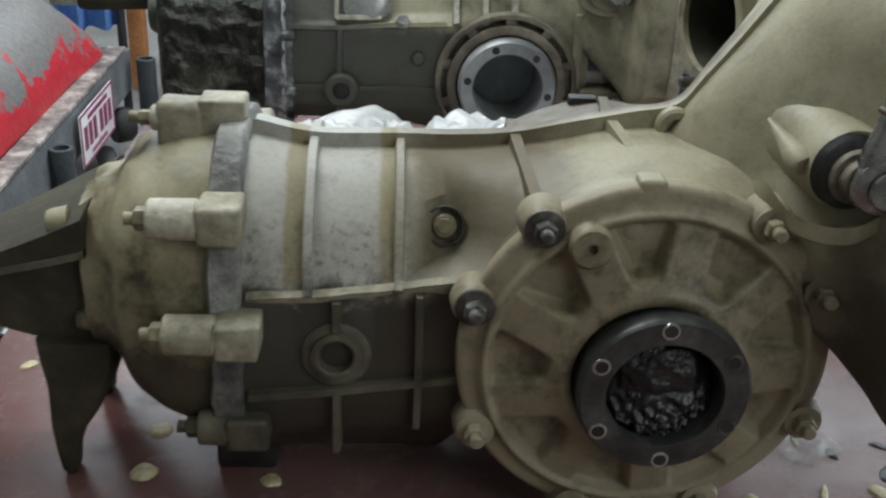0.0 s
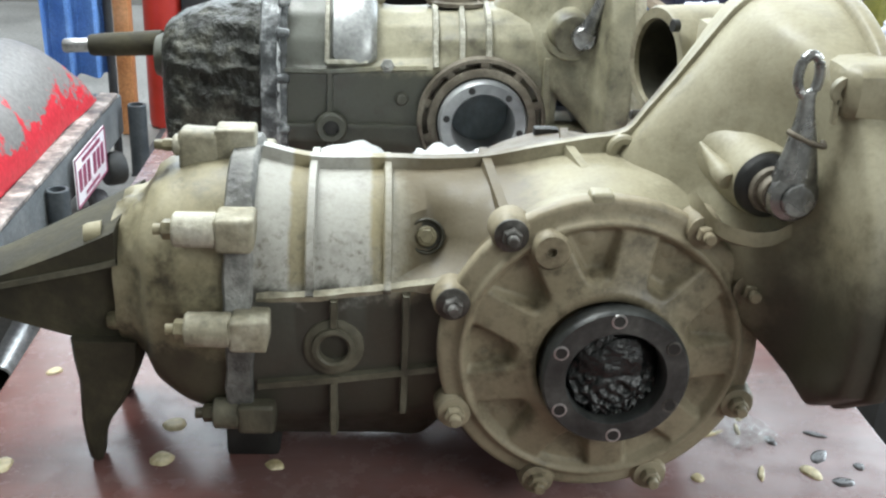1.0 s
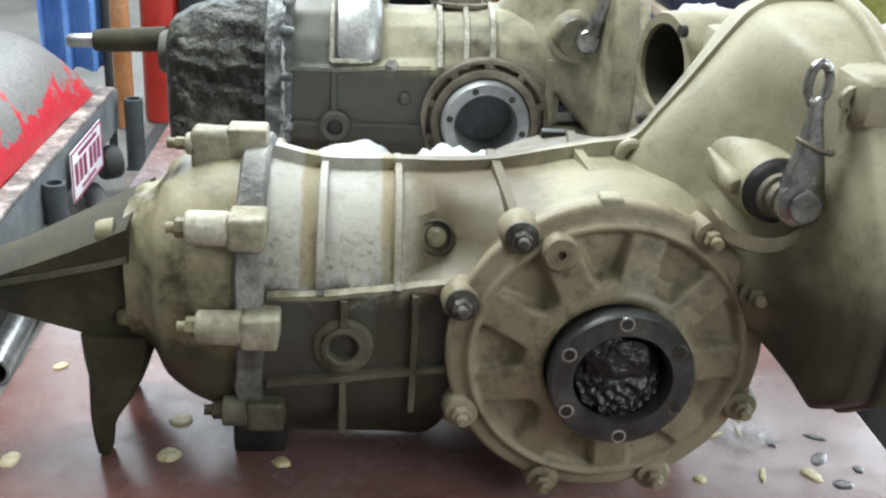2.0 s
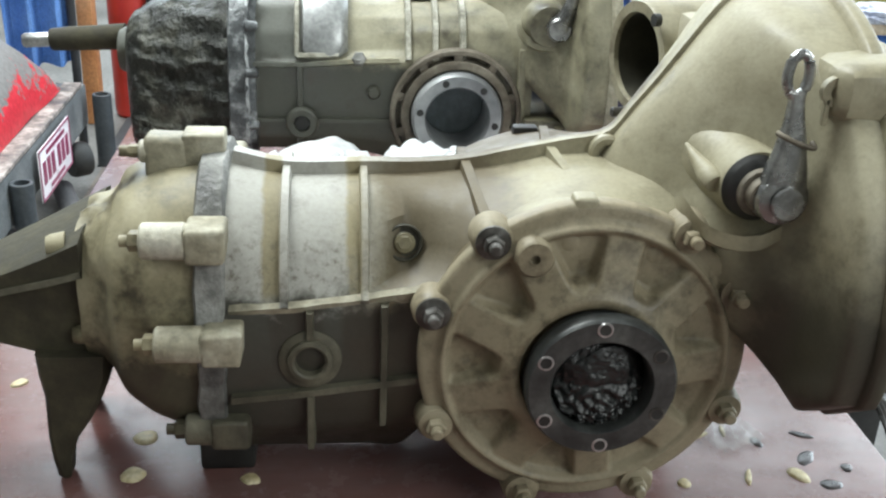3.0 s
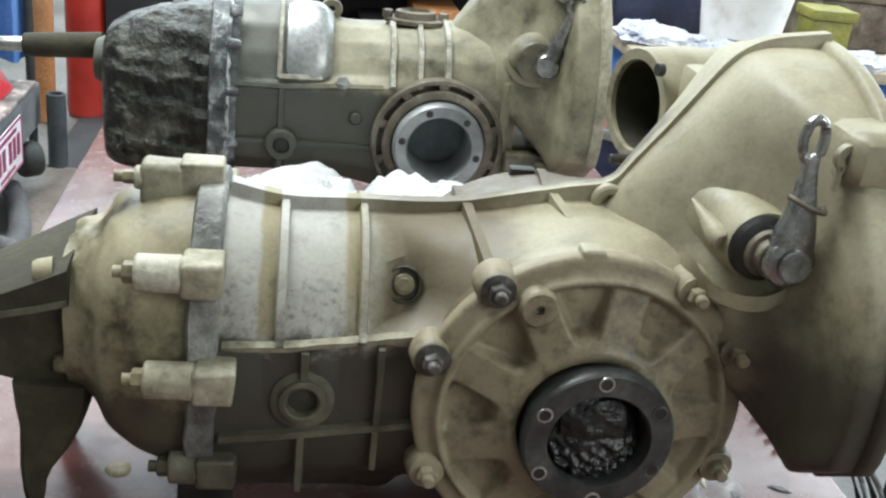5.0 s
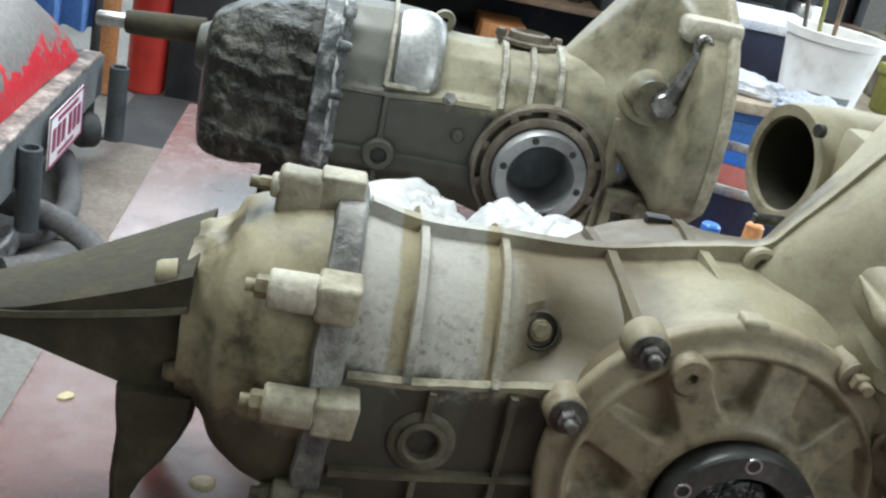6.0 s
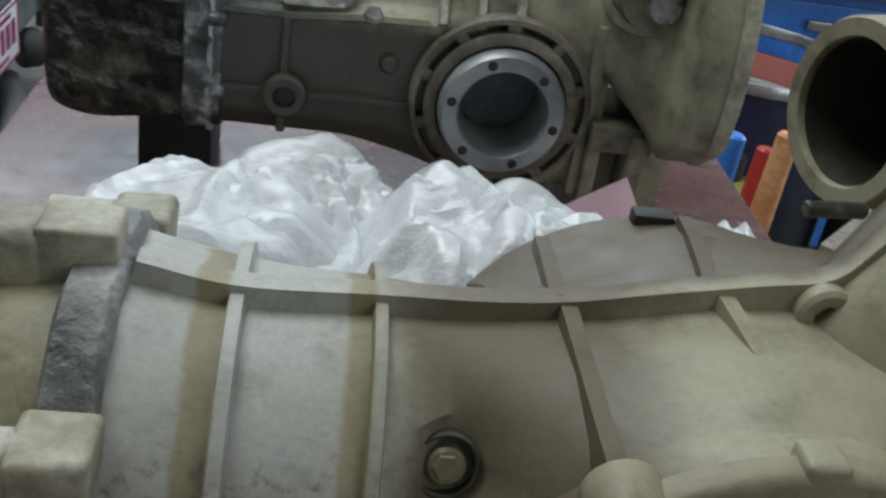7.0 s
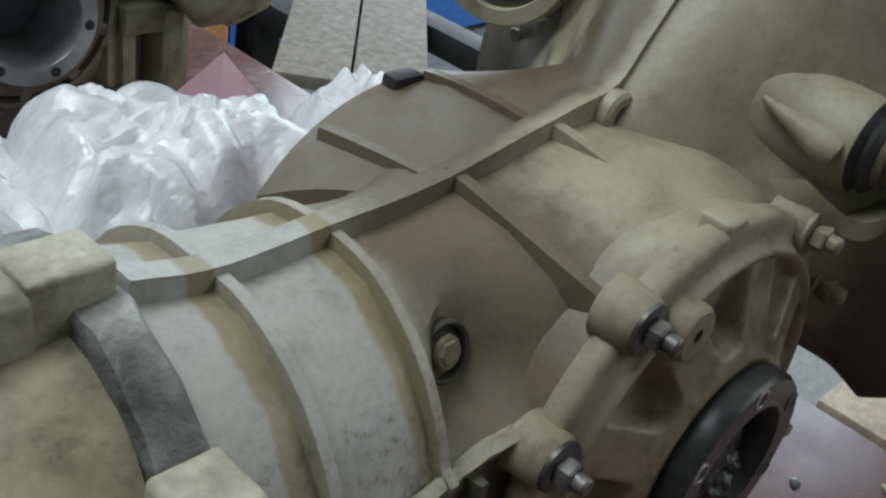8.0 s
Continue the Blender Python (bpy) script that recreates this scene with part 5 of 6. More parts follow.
def crumpled_bag(name, cx, cy, lx, ly, h, seed, label, n=64):
    """A crumpled polythene bag: soft billows, long tight folds and sharp crinkles, with a rolled hem along one side."""
    t = thing(name, label, "plastic bag", "bags on the table", at=(cx, cy, TOP))
    bm = bmesh.new()
    vs = []
    for j in range(n):
        row = []
        for i in range(n):
            u, v = 2 * i / (n - 1) - 1, 2 * j / (n - 1) - 1
            edge = 1 + 0.24 * noise.noise(Vector((u * 2 + seed, v * 2, seed)))
            x, y = lx * u * edge, ly * v * edge
            r = max(0.0, 1 - (abs(u) ** 2.6 + abs(v) ** 2.6))
            p = Vector((x * 9 + seed, y * 9, seed))
            q = p + Vector((noise.noise(p * 1.1), noise.noise(p * 1.1 + Vector((5, 0, 0))), 0)) * 0.9
            billow = 0.86 + 0.20 * noise.noise(p * 0.9)
            fold = 0.085 * (1 - 2 * abs(noise.noise(Vector((q.x * 1.6 + q.y * 0.7, q.y * 0.9, seed))))) + 0.035 * (1 - 2 * abs(noise.noise(Vector((q.x * 2.6 - q.y * 2.2, q.y * 3.0, seed + 3)))))
            crink = 0.0
            for sc, amp in ((1.2, 0.055), (2.7, 0.040)):
                dd = noise.voronoi(q * sc + Vector((sc * 3, sc, 0)))[0]
                crink += amp * (min(1.0, (dd[1] - dd[0]) / 0.35) - 0.6)
            z = h * min(1.0, r * 1.25) ** 0.5 * max(0.06, billow + fold - 0.06 + crink)
            row.append(bm.verts.new((x + 0.007 * noise.noise(q * 2.3), y + 0.007 * noise.noise(q * 2.3 + Vector((0, 8, 0))), max(0.0015, z))))
        vs.append(row)
    for j in range(n - 1):
        for i in range(n - 1):
            bm.faces.new((vs[j][i], vs[j][i + 1], vs[j + 1][i + 1], vs[j + 1][i]))
    bmesh.ops.triangulate(bm, faces=bm.faces[:])
    edge_line = [v.co.copy() for v in vs[0]]
    part("film", bm, FILM, t).data.set_sharp_from_angle(angle=radians(36))
    bm = bmesh.new()
    tube_path(bm, [p + Vector((0, -0.002, 0.002)) for p in edge_line], 0.0022, 6)
    part("hem", bm, FILM, t)
    return t


crumpled_bag("plastic_bag", -0.205, 0.45, 0.105, 0.150, 0.140, 5, "crumpled milky polythene bag between the two gearboxes")
crumpled_bag("plastic_bag", -0.070, 0.395, 0.120, 0.130, 0.196, 12, "crumpled clear polythene bag beside the far gearbox")
crumpled_bag("plastic_bag", 0.090, 0.37, 0.066, 0.080, 0.217, 23, "small crumpled polythene bag on the table", 40)
crumpled_bag("plastic_bag", -0.268, 0.395, 0.11, 0.11, 0.172, 31, "flattened polythene bag between the two gearboxes", 48)


def scrap_film(x, y, sx, sy, turn, seed):
    """A flat scrap of clear film with curled edges."""
    bm = bmesh.new()
    n = 22
    vs = [[bm.verts.new((sx * (i / n - 0.5), sy * (j / n - 0.5), 0.0015 + 0.010 * max(0, noise.noise(Vector((i * 0.22 + seed, j * 0.22, 0)))) + 0.006 * abs(noise.noise(Vector((i * 0.6, j * 0.6, seed)))))) for i in range(n + 1)] for j in range(n + 1)]
    for j in range(n):
        for i in range(n):
            bm.faces.new((vs[j][i], vs[j][i + 1], vs[j + 1][i + 1], vs[j + 1][i]))
    ob = part("film_scrap", bm, SCRAP)
    ob.data.set_sharp_from_angle(angle=radians(15))
    ob.matrix_world = pose(x, y, TOP, 0, 0, turn)
    tagged(ob, "clear polythene scrap lying on the table", "plastic scrap")


scrap_film(0.150, 0.155, 0.05, 0.085, 25, 3)


def card():
    bm = bmesh.new()
    vs = [bm.verts.new(p) for p in ((0, -0.085, 0), (0.085, 0, 0), (0, 0.085, 0.010), (-0.08, 0.0, 0))]
    bm.faces.new((vs[0], vs[1], vs[2]))
    bm.faces.new((vs[0], vs[2], vs[3]))
    bmesh.ops.solidify(bm, geom=bm.faces[:], thickness=0.0012)
    return part("card", bm, PINK, smooth=False)


def paper():
    """Folded pink card leaning on the bags."""
    t = card()
    t.matrix_world = pose(0.010, 0.457, 0.830, 50, 0, -40)
    tagged(t, "folded pink card leaning among the bags", "card")
    bm = bmesh.new()
    lathe(bm, [(0.006, 0), (0.006, 0.0006), (0.004, 0.0008)], Matrix.Translation((0.012, 0.045, 0.007)), 16)
    part("punched_ring", bm, RUBBER, t)


paper()


def brush():
    t = thing("cable_end", "loose grey cable ends lying on the table edge", "cable")
    for k in range(4):
        bm = bmesh.new()
        y = 0.20 + 0.018 * k
        tube_path(bm, smooth_line([(0.250, y, TOP + 0.004), (0.30, y + 0.02, TOP + 0.006), (0.36, y + 0.01 * k, TOP - 0.03), (0.41, y, TOP - 0.16), (0.42, y, TOP - 0.40)], 16), 0.0032, 8)
        part("wire", bm, RUBBER if k % 2 else RAIL, t)


brush()

# ---- left side of the workshop: low trailer frame with a number plate ----


def trailer():
    t = thing("trailer_frame", "grey steel trailer frame with a number plate and upright sockets", "trailer", at=(-1.03, 2.2, 0))
    o = Vector((-1.03, 2.2, 0))

    def put(name, bm, mat, parent=None, label=""):
        bmesh.ops.translate(bm, vec=-o, verts=bm.verts)
        return part(name, bm, mat, parent or t, label)

    bm = bmesh.new()
    box(bm, (-1.10, 1.05, 0.20), (-1.00, 2.80, 0.335), 0.012)
    put("rail", bm, RAIL, label="grey scuffed box rail")
    bm = bmesh.new()
    box(bm, (-1.055, 1.05, 0.335), (-1.00, 2.75, 0.348), 0.004)
    roughen(bm, 0.004, 9, 3)
    put("wood_capping", bm, SPLINTER, label="pale splintered wood capping")
    for y in (1.20, 2.72):
        bm = bmesh.new()
        box(bm, (-2.4, y - 0.04, 0.20), (-1.10, y + 0.04, 0.30), 0.01)
        put("cross_member", bm, RAIL)
    for x, y, z0, z1, r in ((-0.972, 1.925, 0.10, 0.315, 0.029), (-0.945, 2.76, 0.07, 0.31, 0.030)):
        bm = bmesh.new()
        lathe(bm, [(r * 0.65, 0), (r, 0.001), (r, z1 - z0 - 0.002), (r * 0.94, z1 - z0), (r * 0.70, z1 - z0), (r * 0.66, z1 - z0 - 0.05), (0.001, z1 - z0 - 0.06)], Matrix.Translation((x, y, z0)), 28)
        put("socket", bm, POSTGREY, label="slate grey steel socket tube")
    # bent tube underneath
    for pts in ([(-1.06, 2.62, 0.034), (-0.99, 2.42, 0.034), (-0.95, 2.22, 0.034), (-0.98, 2.05, 0.034), (-1.10, 1.95, 0.034)],
                [(-1.08, 2.10, 0.085), (-0.95, 2.05, 0.090), (-0.82, 1.97, 0.060), (-0.79, 1.84, 0.036), (-0.90, 1.72, 0.034)],
                [(-0.98, 1.78, 0.05), (-0.88, 1.86, 0.05), (-0.78, 1.90, 0.05), (-0.74, 1.98, 0.05)]):
        bm = bmesh.new()
        tube_path(bm, smooth_line(pts, 24), 0.032, 16)
        put("bent_tube", bm, HOSE, label="bent dusty grey tube")
    bm = bmesh.new()
    lathe(bm, [(0.05, 0), (0.055, 0.01), (0.055, 0.05), (0.05, 0.06)], towards((-1.03, 2.62, 0.13), (0.8, 0.6, 0)), 24)
    put("wheel", bm, RUBBER)
    # plate: white face, maroon border, plain bars for the characters
    bm = bmesh.new()
    box(bm, (-0.985, 2.125, 0.180), (-0.981, 2.465, 0.325), 0.0015)
    plate = put("number_plate", bm, PLATEWHITE, label="white number plate with maroon characters")
    for y0, y1, z0, z1 in ((2.125, 2.465, 0.318, 0.325), (2.125, 2.465, 0.180, 0.186), (2.125, 2.132, 0.180, 0.325), (2.458, 2.465, 0.180, 0.325)):
        bm = bmesh.new()
        box(bm, (-0.981, y0, z0), (-0.9795, y1, z1), 0.0)
        put("border", bm, MAROON, plate)
    for k in range(6):
        y = 2.152 + 0.046 * k + (0.02 if k > 2 else 0)
        bm = bmesh.new()
        box(bm, (-0.981, y + 0.002, 0.222), (-0.979, y + 0.031, 0.284), 0.0)
        put("character_bar", bm, MAROON, plate)
    bm = bmesh.new()
    box(bm, (-0.981, 2.20, 0.296), (-0.979, 2.40, 0.307), 0.0)
    put("character_bar", bm, MAROON, plate)
    bm = bmesh.new()
    box(bm, (-0.981, 2.22, 0.195), (-0.979, 2.37, 0.205), 0.0)
    put("character_bar", bm, MAROON, plate)
    return t


PLATEWHITE = surface("plate_white", (0.82, 0.78, 0.82), (0.86, 0.83, 0.86), (0.88, 0.86, 0.88), 8, 90, 0.3, 0, 0.05)
MAROON = surface("plate_maroon", (0.20, 0.02, 0.07), (0.27, 0.03, 0.10), (0.32, 0.05, 0.13), 8, 90, 0.35, 0, 0.05)
trailer()


def floor_pipe():
    """Bright steel pipe lying on the floor under the trailer rail, its open end towards the table."""
    t = thing("steel_pipe", "bright steel pipe lying open-ended on the concrete floor", "pipe", at=(-1.0, 1.45, 0))
    bm = bmesh.new()
    m = towards((0, 0, 0.034), (-0.03, 0.5, 0))
    lathe(bm, [(0.028, 0.0), (0.034, 0.0), (0.034, 0.55), (0.028, 0.55)], m, 32, closed=True)
    part("outer_wall", bm, STEEL, t)
    bm = bmesh.new()
    lathe(bm, [(0.028, 0.0), (0.0278, 0.54), (0.001, 0.54)], m, 32, closed=True)
    part("bore", bm, BLACKTRIM, t, "matt black bore")


floor_pipe()


def mudguard():
    """Rounded red mudguard lying on the trailer, its crown worn down to grey primer."""
    t = thing("mudguard", "rounded red mudguard with paint flaking to grey primer", "car part", at=(-1.2, 1.9, 0.35))

    def skin(name, a0, a1, mat, label, seed):
        bm = bmesh.new()
        rings = []
        for k in range(33):
            f = k / 32
            y = 1.10 + 1.54 * f
            end = math.sqrt(max(0.03, 1 - max(0.0, (f - 0.80) / 0.20) ** 2))
            high = (0.165 + 0.095 * f) * end
            ring = []
            for d in (0.0, 0.012):
                it = range(17) if d == 0 else range(16, -1, -1)
                for i in it:
                    a = radians(a0 + (a1 - a0) * i / 16)
                    ring.append((0.135 - (0.20 - d) * (1 - math.cos(a)) + 0.02 * f, y - 1.9, 0.002 + (high - d) * max(0.0, math.sin(a))))
            rings.append(ring)
        loft(bm, rings)
        roughen(bm, 0.008, 5, seed)
        part(name, bm, mat, t, label)

    skin("skirt", 0, 66, REDFLAKE, "red paint flaking in patches", 2)
    skin("crown", 66, 150, REDFLAKE, "dull grey primer with scraps of red", 2)
    return t


mudguard()


def gas_cylinder():
    t = thing("gas_cylinder", "tall red gas cylinder standing on the floor", "gas cylinder", at=(-1.0, 3.57, 0))
    bm = bmesh.new()
    lathe(bm, [(0.06, 0), (0.072, 0.01), (0.075, 0.03), (0.075, 1.12), (0.070, 1.20), (0.05, 1.26), (0.028, 1.29)], Matrix(), 40)
    part("body", bm, RED, t)
    bm = bmesh.new()
    lathe(bm, [(0.026, 1.288), (0.026, 1.33), (0.018, 1.34), (0.018, 1.38), (0.012, 1.39)], Matrix(), 20)
    part("valve", bm, STEEL, t, "brass and steel valve")
    return t


gas_cylinder()


def hanging_cloth(name, x, y, z0, z1, w, mat, label, seed, turn=0):
    bm = bmesh.new()
    rings = []
    for j in range(13):
        f = j / 12
        z = z1 + (z0 - z1) * f
        ring = []
        for s_ in (0, 1):
            it = range(25) if s_ == 0 else range(24, -1, -1)
            for i in it:
                u = i / 24 - 0.5
                ring.append((u * w * (1 - 0.12 * f), 0.035 * math.sin(u * 17 + seed) * (0.3 + f) + 0.02 * noise.noise(Vector((u * 4 + seed, f * 2, 0))) + 0.006 * s_, z))
        rings.append(ring)
    loft(bm, rings)
    ob = part(name, bm, mat)
    ob.matrix_world = pose(x, y, 0, 0, 0, turn)
    tagged(ob, label, "cloth")


hanging_cloth("blue_cloth", -1.22, 3.145, 0.30, 1.31, 0.27, BLUE, "bright blue cloth hanging beside the trailer", 1.0, 25)
hanging_cloth("dark_overalls", -1.72, 2.912, 0.20, 1.31, 0.34, NAVY, "dark navy overalls hanging beside the trailer", 4.0, 25)
hanging_cloth("black_jacket", -2.05, 2.759, 0.35, 1.31, 0.40, BLACKTRIM, "matt black jacket hanging near the wall", 6.0, 25)
hanging_cloth("pale_rag", -1.56, 2.987, 0.55, 1.31, 0.10, CLOTHWHITE, "pale rag hanging among dark clothes", 8.0, 25)
hanging_cloth("pale_rag", -1.42, 3.052, 0.62, 1.31, 0.12, CLOTHWHITE, "pale rag hanging beside the blue cloth", 3.0, 25)


def crate(name, lo, hi, mat, label, category, lid=True, lidmat=None):
    t = thing(name, label, category, at=((lo[0] + hi[0]) / 2, (lo[1] + hi[1]) / 2, lo[2]))
    o = Vector(t.location)
    bm = bmesh.new()
    box(bm, Vector(lo) - o, Vector(hi) - o, 0.012)
    part("body", bm, mat, t)
    if lid:
        bm = bmesh.new()
        box(bm, Vector((lo[0] - 0.008, lo[1] - 0.008, hi[2])) - o, Vector((hi[0] + 0.008, hi[1] + 0.008, hi[2] + 0.03)) - o, 0.008)
        part("lid", bm, lidmat or mat, t)
    return t


def clothes_rail():
    t = thing("clothes_rail", "black steel clothes rail on two floor posts", "clothes rail")
    ends = ((-1.12, 3.19), (-2.35, 2.62))
    for x, y in ends:
        bm = bmesh.new()
        rod(bm, (x, y, 0), (x, y, 1.32), 0.016, 14)
        part("post", bm, BLACKTRIM, t)
    bm = bmesh.new()
    rod(bm, (*ends[0], 1.31), (*ends[1], 1.31), 0.013, 14)
    part("bar", bm, BLACKTRIM, t)


clothes_rail()
crate("orange_board", (-1.16, 3.42, 0), (-1.10, 3.50, 1.25), ORANGE, "narrow orange painted board standing on the floor", "board", False)
crate("storage_box", (-0.92, 3.52, 0), (-0.70, 3.80, 0.55), BLACKTRIM, "matt black storage box on the floor", "box")
crate("storage_box", (-0.93, 3.50, 0.60), (-0.62, 3.85, 0.92), NAVY, "navy plastic storage box on a black one", "box")
crate("storage_box", (-0.64, 3.62, 0), (-0.25, 3.95, 0.60), BLACKTRIM, "matt black storage box on the floor", "box")
crate("storage_box", (-0.60, 3.60, 0.63), (-0.20, 3.95, 1.10), NAVY, "tall navy plastic storage box", "box")
slab("floor_mat", (-1.02, 2.93, 0), (0.4, 3.54, 0.008), MAT, "dark grey rubber mat on the concrete floor", "floor mat", 0.003)
slab("floor_board", (-1.0, 2.1, 0), (-0.55, 2.93, 0.006), DUSTFLOOR, "dusty tan board on the concrete floor", "floor")

# ---- back shelves ----


def shelf_unit():
    t = thing("shelf_unit", "dusty dark wooden shelf unit against the back", "shelf", at=(0.0, 3.6, 0))
    for x in (-0.18, 1.9):
        for y in (0.0, 0.38):
            bm = bmesh.new()
            box(bm, (x, y, 0), (x + 0.04, y + 0.04, 1.75), 0.003)
            part("post", bm, BLACKTRIM, t)
    for z in (0.28, 0.62, 1.0, 1.4):
        bm = bmesh.new()
        box(bm, (-0.18, 0.0, z), (1.94, 0.42, z + 0.025), 0.003)
        part("shelf", bm, SHELFWOOD, t)
    bm = bmesh.new()
    box(bm, (-0.18, 0.42, 0), (1.94, 0.435, 1.75), 0.002)
    part("back_panel", bm, BLACKTRIM, t)
    return t


shelf_unit()
rnd = random.Random(4)
mats = [(ORANGE, "orange painted"), (BLACKTRIM, "matt black"), (RUST, "brown rusty"), (NAVY, "navy plastic"), (STEEL, "bright steel"), (RED, "red painted"), (OLIVEPLASTIC, "yellow-green plastic"), (SHELFWOOD, "brown wooden")]
for z in (0.305, 0.645, 1.025, 1.425):
    x = -0.12
    while x < 1.80:
        w, d, hh = rnd.uniform(0.06, 0.20), rnd.uniform(0.14, 0.30), rnd.uniform(0.08, 0.24)
        mt, word = mats[min(7, int(rnd.random() ** 1.5 * 8))] if rnd.random() > 0.45 else mats[1]
        if rnd.random() < 0.6:
            crate("parts_box", (x, 3.64, z), (x + w, 3.64 + d, z + hh), mt, word + " parts box on the dusty shelf", "box", rnd.random() < 0.4)
        else:
            c = thing("parts_can", word + " can on the dusty shelf", "can", at=(x + w / 2, 3.76, z))
            bm = bmesh.new()
            r = min(w / 2, 0.075)
            lathe(bm, [(r * 0.95, 0), (r, 0.004), (r, hh - 0.006), (r * 0.95, hh)], Matrix(), 24)
            part("body", bm, mt, c)
            bm = bmesh.new()
            lathe(bm, [(r * 0.55, hh), (r * 0.55, hh + 0.02), (r * 0.45, hh + 0.025)], Matrix(), 18)
            part("cap", bm, BLACKTRIM, c)
        x += w + rnd.uniform(0.01, 0.09)

# ---- bench on the right with bucket, gloves and cases ----


def bench():
    t = thing("workbench", "workbench with a pale top and bright blue drawer front", "workbench", at=(1.3, 2.35, 0))
    bm = bmesh.new()
    box(bm, (-0.62, -0.28, 0.695), (1.3, 0.55, 0.725), 0.004)
    part("worktop", bm, EDGE, t)
    bm = bmesh.new()
    box(bm, (-0.58, -0.22, 0.02), (1.26, 0.52, 0.695), 0.006)
    part("cabinet", bm, BRIGHTBLUE, t, "bright blue steel cabinet")
    for k in range(3):
        bm = bmesh.new()
        box(bm, (-0.55 + 0.6 * k, -0.236, 0.44), (0.02 + 0.6 * k, -0.22, 0.66), 0.005)
        d = part("drawer", bm, BRIGHTBLUE, t)
        bm = bmesh.new()
        box(bm, (-0.40 + 0.6 * k, -0.256, 0.60), (-0.14 + 0.6 * k, -0.236, 0.622), 0.004)
        part("handle", bm, STEEL, d)
    return t


bench()


def bucket():
    t = thing("bucket", "white plastic bucket with a worn rim on the bench", "bucket", at=(1.00, 2.20, 0.725))
    bm = bmesh.new()
    lathe(bm, [(0.095, 0.0), (0.101, 0.004), (0.127, 0.180), (0.134, 0.182), (0.136, 0.205), (0.128, 0.206), (0.124, 0.203), (0.097, 0.008), (0.001, 0.008)], Matrix(), 48)
    part("body", bm, BUCKETWHITE, t)
    bm = bmesh.new()
    rings = []
    for k in range(15):
        a = radians(232 + 4.5 * k)
        rings.append([(r * math.cos(a), r * math.sin(a), z) for r, z in ((0.1045, 0.030), (0.1085, 0.030), (0.1110, 0.052), (0.1070, 0.052))])
    loft(bm, rings)
    part("label", bm, RAIL, t, "grey smeared label strip")
    for k in range(3):
        bm = bmesh.new()
        rod(bm, (-0.06 + 0.03 * k, 0.0, 0.01), (-0.10 + 0.05 * k, 0.03, 0.30), 0.006, 10)
        part("rod", bm, (RUST, OLIVEPLASTIC, SHELFWOOD)[k], t, "rod standing in the bucket")
    return t


bucket()


def glove(x, y, turn, seed, label):
    bm = bmesh.new()
    bmesh.ops.create_icosphere(bm, subdivisions=4, radius=1.0)
    for v in bm.verts:
        d = v.co.copy()
        n = 1 + 0.35 * noise.noise(d * 2.2 + Vector((seed, 0, 0))) + 0.2 * noise.noise(d * 5)
        v.co = Vector((d.x * 0.12 * n, d.y * 0.06 * n, max(0.0, (d.z + 0.5) * 0.03 * n)))
    ob = part("rag", bm, CLOTHWHITE)
    ob.matrix_world = pose(x, y, 0.725, 0, 0, turn)
    tagged(ob, label, "rag", "rags on the bench")


glove(0.80, 2.20, -25, 2, "pale blue crumpled rag on the bench")
glove(0.95, 2.08, 15, 5, "pale blue crumpled rag beside the bucket")
glove(0.75, 2.30, 60, 9, "pale crumpled rag on the bench")
glove(1.30, 2.12, 10, 14, "pale crumpled rag beside the bucket")
crate("tool_case", (0.70, 2.42, 0.725), (1.10, 2.75, 0.86), NAVY, "navy plastic tool case on the bench", "tool case", True, CLOTHWHITE)
crate("parts_box", (1.30, 2.35, 0.725), (1.55, 2.65, 0.87), RUST, "brown rusty parts box on the bench", "box")
crate("parts_box", (1.22, 2.22, 0.725), (1.34, 2.33, 0.83), OLIVEPLASTIC, "yellow-green plastic box on the bench", "box")


def jug(x, y, z, mat, label):
    t = thing("jug", label, "jug", at=(x, y, z))
    bm = bmesh.new()
    lathe(bm, [(0.05, 0), (0.055, 0.006), (0.055, 0.14), (0.04, 0.18), (0.018, 0.20)], Matrix(), 26)
    part("body", bm, mat, t)
    bm = bmesh.new()
    lathe(bm, [(0.02, 0.198), (0.02, 0.225), (0.016, 0.23)], Matrix(), 18)
    part("cap", bm, WHITEPLASTIC, t)


jug(1.52, 2.20, 0.725, RED, "red plastic jug on the bench")
jug(1.40, 2.62, 0.90, OLIVEPLASTIC, "yellow-green plastic jug on the box")


SALMON = surface("faded_red_band", (0.45, 0.12, 0.10), (0.58, 0.2, 0.17), (0.64, 0.28, 0.24), 6, 80, 0.5, 0, 0.1)


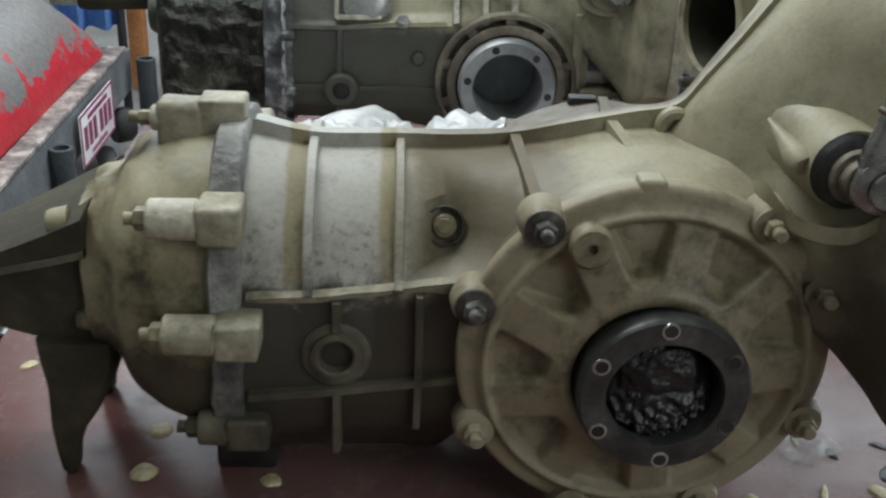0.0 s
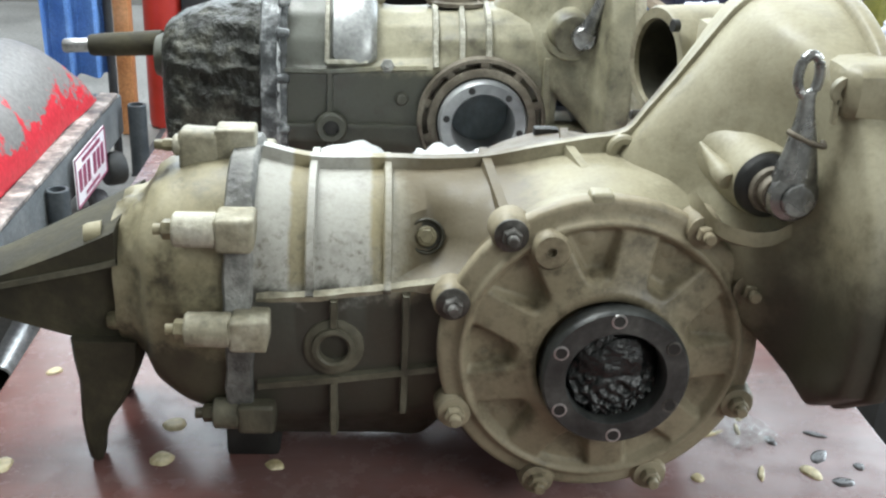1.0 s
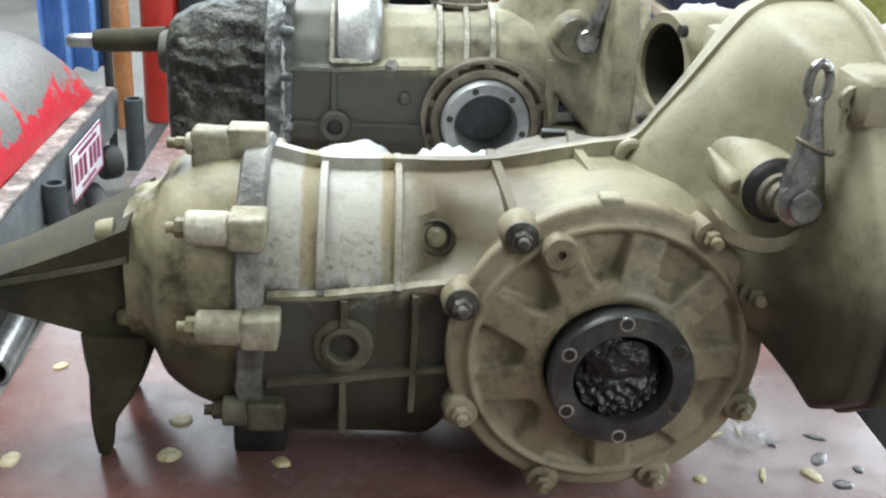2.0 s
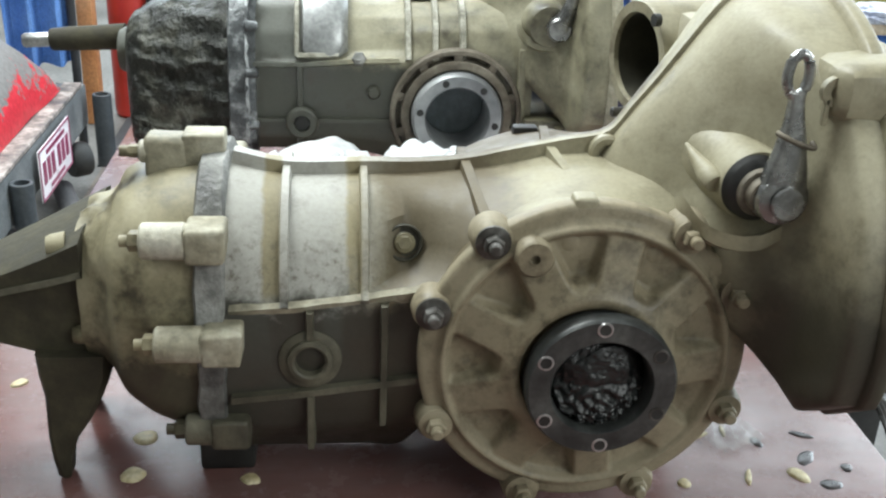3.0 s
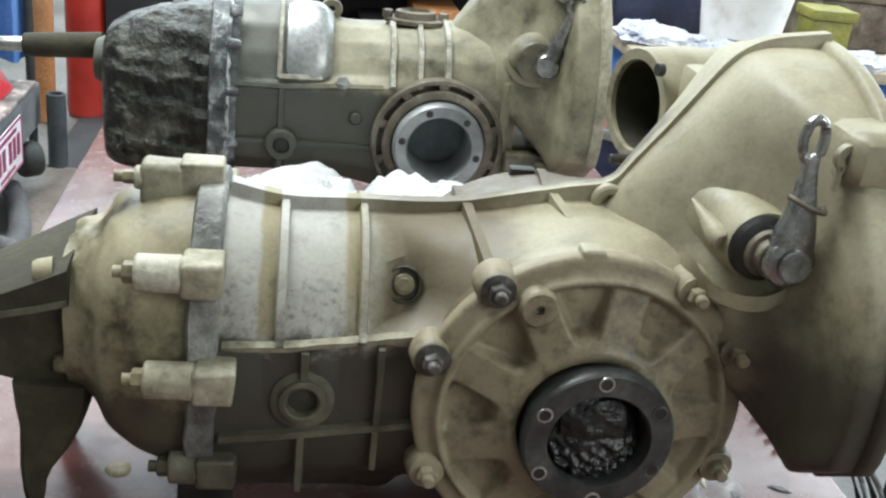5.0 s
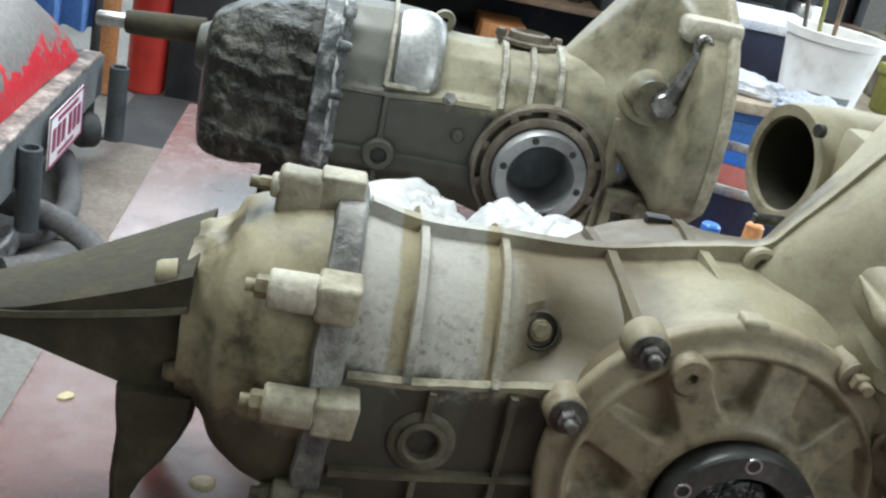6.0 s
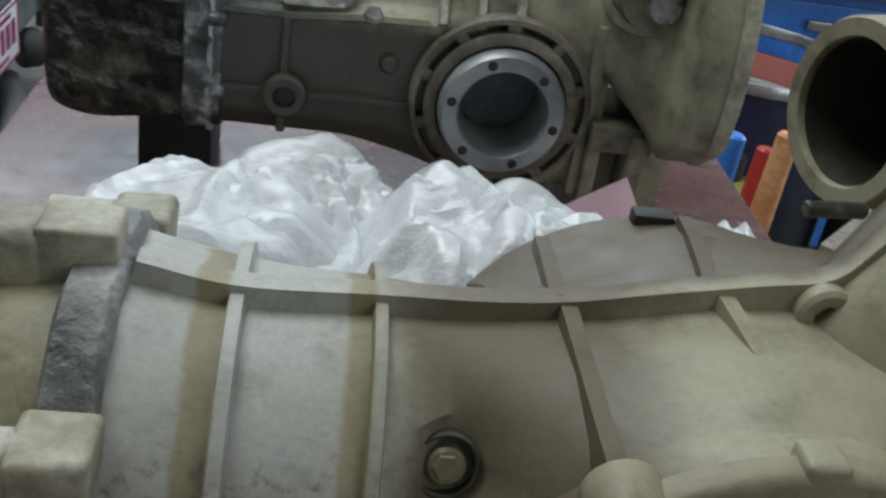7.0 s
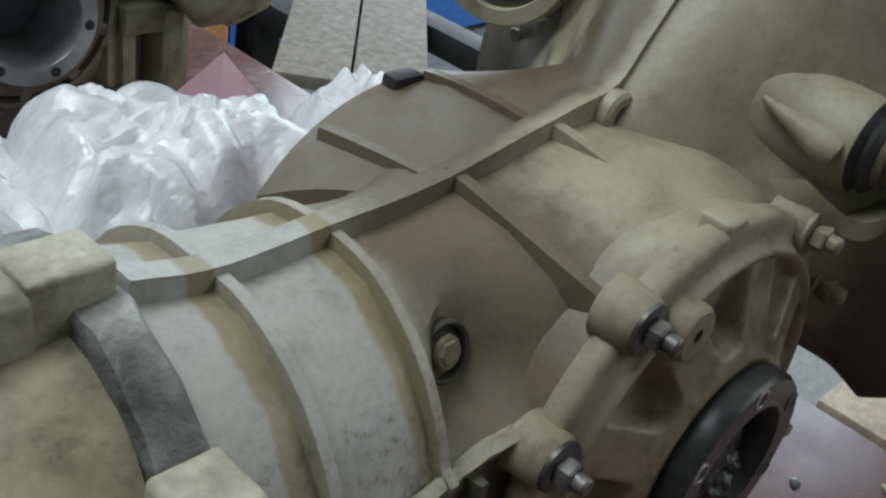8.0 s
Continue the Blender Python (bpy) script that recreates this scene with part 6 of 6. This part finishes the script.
def cans():
    """Striped cans and tools between the table and the bench."""
    t = thing("open_drum", "open dark navy drum with coloured bands inside", "drum", at=(0.54, 1.49, 0))
    bm = bmesh.new()
    lathe(bm, [(0.001, 0.0), (0.186, 0.0), (0.190, 0.004), (0.190, 0.70)], Matrix(), 48, closed=True)
    part("outer_wall", bm, NAVY, t)
    for z0, z1, mat in ((0.665, 0.70, BRIGHTBLUE), (0.615, 0.665, SALMON), (0.590, 0.615, WHITEPLASTIC), (0.40, 0.590, RAIL), (0.20, 0.40, BLACKTRIM)):
        bm = bmesh.new()
        lathe(bm, [(0.186, z0), (0.182, z0 + 0.001), (0.182, z1 - 0.001), (0.186, z1)], Matrix(), 48, closed=True)
        part("inner_band", bm, mat, t)
    bm = bmesh.new()
    lathe(bm, [(0.184, 0.20), (0.10, 0.202), (0.001, 0.20)], Matrix(), 48, closed=True)
    part("drum_floor", bm, BLACKTRIM, t)
    bm = bmesh.new()
    lathe(bm, [(0.181, 0.698), (0.194, 0.698), (0.196, 0.708), (0.192, 0.716), (0.184, 0.716), (0.180, 0.708), (0.181, 0.698)], Matrix(), 48, closed=True)
    part("rim", bm, STEEL, t)
    for x, y, dx, dy, h, r, mat, label in ((0.49, 1.50, -0.06, -0.05, 0.46, 0.030, OLIVEPLASTIC, "yellow tube standing in the open drum"), (0.57, 1.47, 0.03, -0.06, 0.44, 0.022, ORANGE, "orange tube standing in the open drum"), (0.56, 1.56, 0.02, 0.04, 0.40, 0.026, NAVY, "navy tube standing in the open drum")):
        k = thing("tube", label, "tube", "tubes in the drum", at=(x, y, 0.203))
        bm = bmesh.new()
        rod(bm, (0, 0, 0), (dx, dy, h), r, 18, r, 0.003)
        part("barrel", bm, mat, k)
        bm = bmesh.new()
        rod(bm, (dx, dy, h), (dx * 1.06, dy * 1.06, h + 0.02), r * 1.12, 18, r * 1.05, 0.003)
        part("cap", bm, BLACKTRIM, k)
    for x, y, z, h, r, mat, label in ((0.40, 1.02, 0.0, 0.74, 0.018, ORANGE, "orange handled tool standing beside the table"), (0.36, 1.10, 0.0, 0.70, 0.02, BRIGHTBLUE, "blue handled tool standing beside the table"), (0.44, 1.16, 0.0, 0.66, 0.016, RED, "red handled tool standing beside the table")):
        k = thing("tool", label, "tool", at=(x, y, z))
        bm = bmesh.new()
        rod(bm, (0, 0, 0), (0.02, 0.02, h - 0.2), 0.007, 12)
        part("shank", bm, STEEL, k)
        bm = bmesh.new()
        rod(bm, (0.02, 0.02, h - 0.2), (0.03, 0.03, h), r, 18, r * 0.85, 0.004)
        part("handle", bm, mat, k)
    k = thing("can", "yellow-green plastic can beside the table", "can", at=(0.47, 1.30, 0))
    bm = bmesh.new()
    box(bm, (-0.07, -0.07, 0), (0.07, 0.07, 0.56), 0.02)
    part("body", bm, OLIVEPLASTIC, k)
    bm = bmesh.new()
    rod(bm, (0, 0, 0.56), (0, 0, 0.60), 0.025, 18)
    part("cap", bm, BLACKTRIM, k)


cans()


def planks():
    """Two weathered planks laid on a trestle."""
    t = thing("trestle", "dark trestle carrying weathered pine planks", "trestle", at=(0.75, 1.15, 0))
    for x in (0.0, 0.22):
        bm = bmesh.new()
        box(bm, (x - 0.03, -0.25, 0), (x + 0.03, -0.19, 0.56), 0.004)
        box(bm, (x - 0.03, 0.19, 0), (x + 0.03, 0.25, 0.56), 0.004)
        box(bm, (x - 0.03, -0.25, 0.52), (x + 0.03, 0.25, 0.57), 0.004)
        part("frame", bm, BLACKTRIM, t)
    for k in range(2):
        bm = bmesh.new()
        box(bm, (-0.058, -0.28, 0), (0.058, 0.28, 0.022), 0.003)
        ob = part("plank", bm, PLANK)
        ob.matrix_world = pose(0.7475 + 0.087 * k, 1.188 - 0.083 * k, 0.57, 0, 0, -43.5)
        tagged(ob, "weathered pale pine plank lying on a trestle", "plank", "planks on the trestle")


planks()


def side_crate():
    """Low crate with a pale board on top beside the table."""
    t = thing("crate", "dark wooden crate with a pale board on top", "crate", at=(0.68, -0.10, 0))
    for dx in (-0.13, 0.13):
        for dy in (-0.20, 0.16):
            bm = bmesh.new()
            box(bm, (dx - 0.02, dy - 0.02, 0), (dx + 0.02, dy + 0.02, 0.585), 0.003)
            part("post", bm, SHELFWOOD, t)
    for z in (0.10, 0.28, 0.46):
        bm = bmesh.new()
        box(bm, (-0.155, -0.22, z), (-0.145, 0.18, z + 0.09), 0.002)
        part("slat", bm, BLACKTRIM, t)
        bm = bmesh.new()
        box(bm, (-0.15, 0.18, z), (0.15, 0.19, z + 0.09), 0.002)
        part("slat", bm, BLACKTRIM, t)
    bm = bmesh.new()
    box(bm, (-0.17, -0.26, 0.585), (0.17, 0.215, 0.605), 0.003)
    part("board", bm, EDGE, t, "pale cream board")


side_crate()
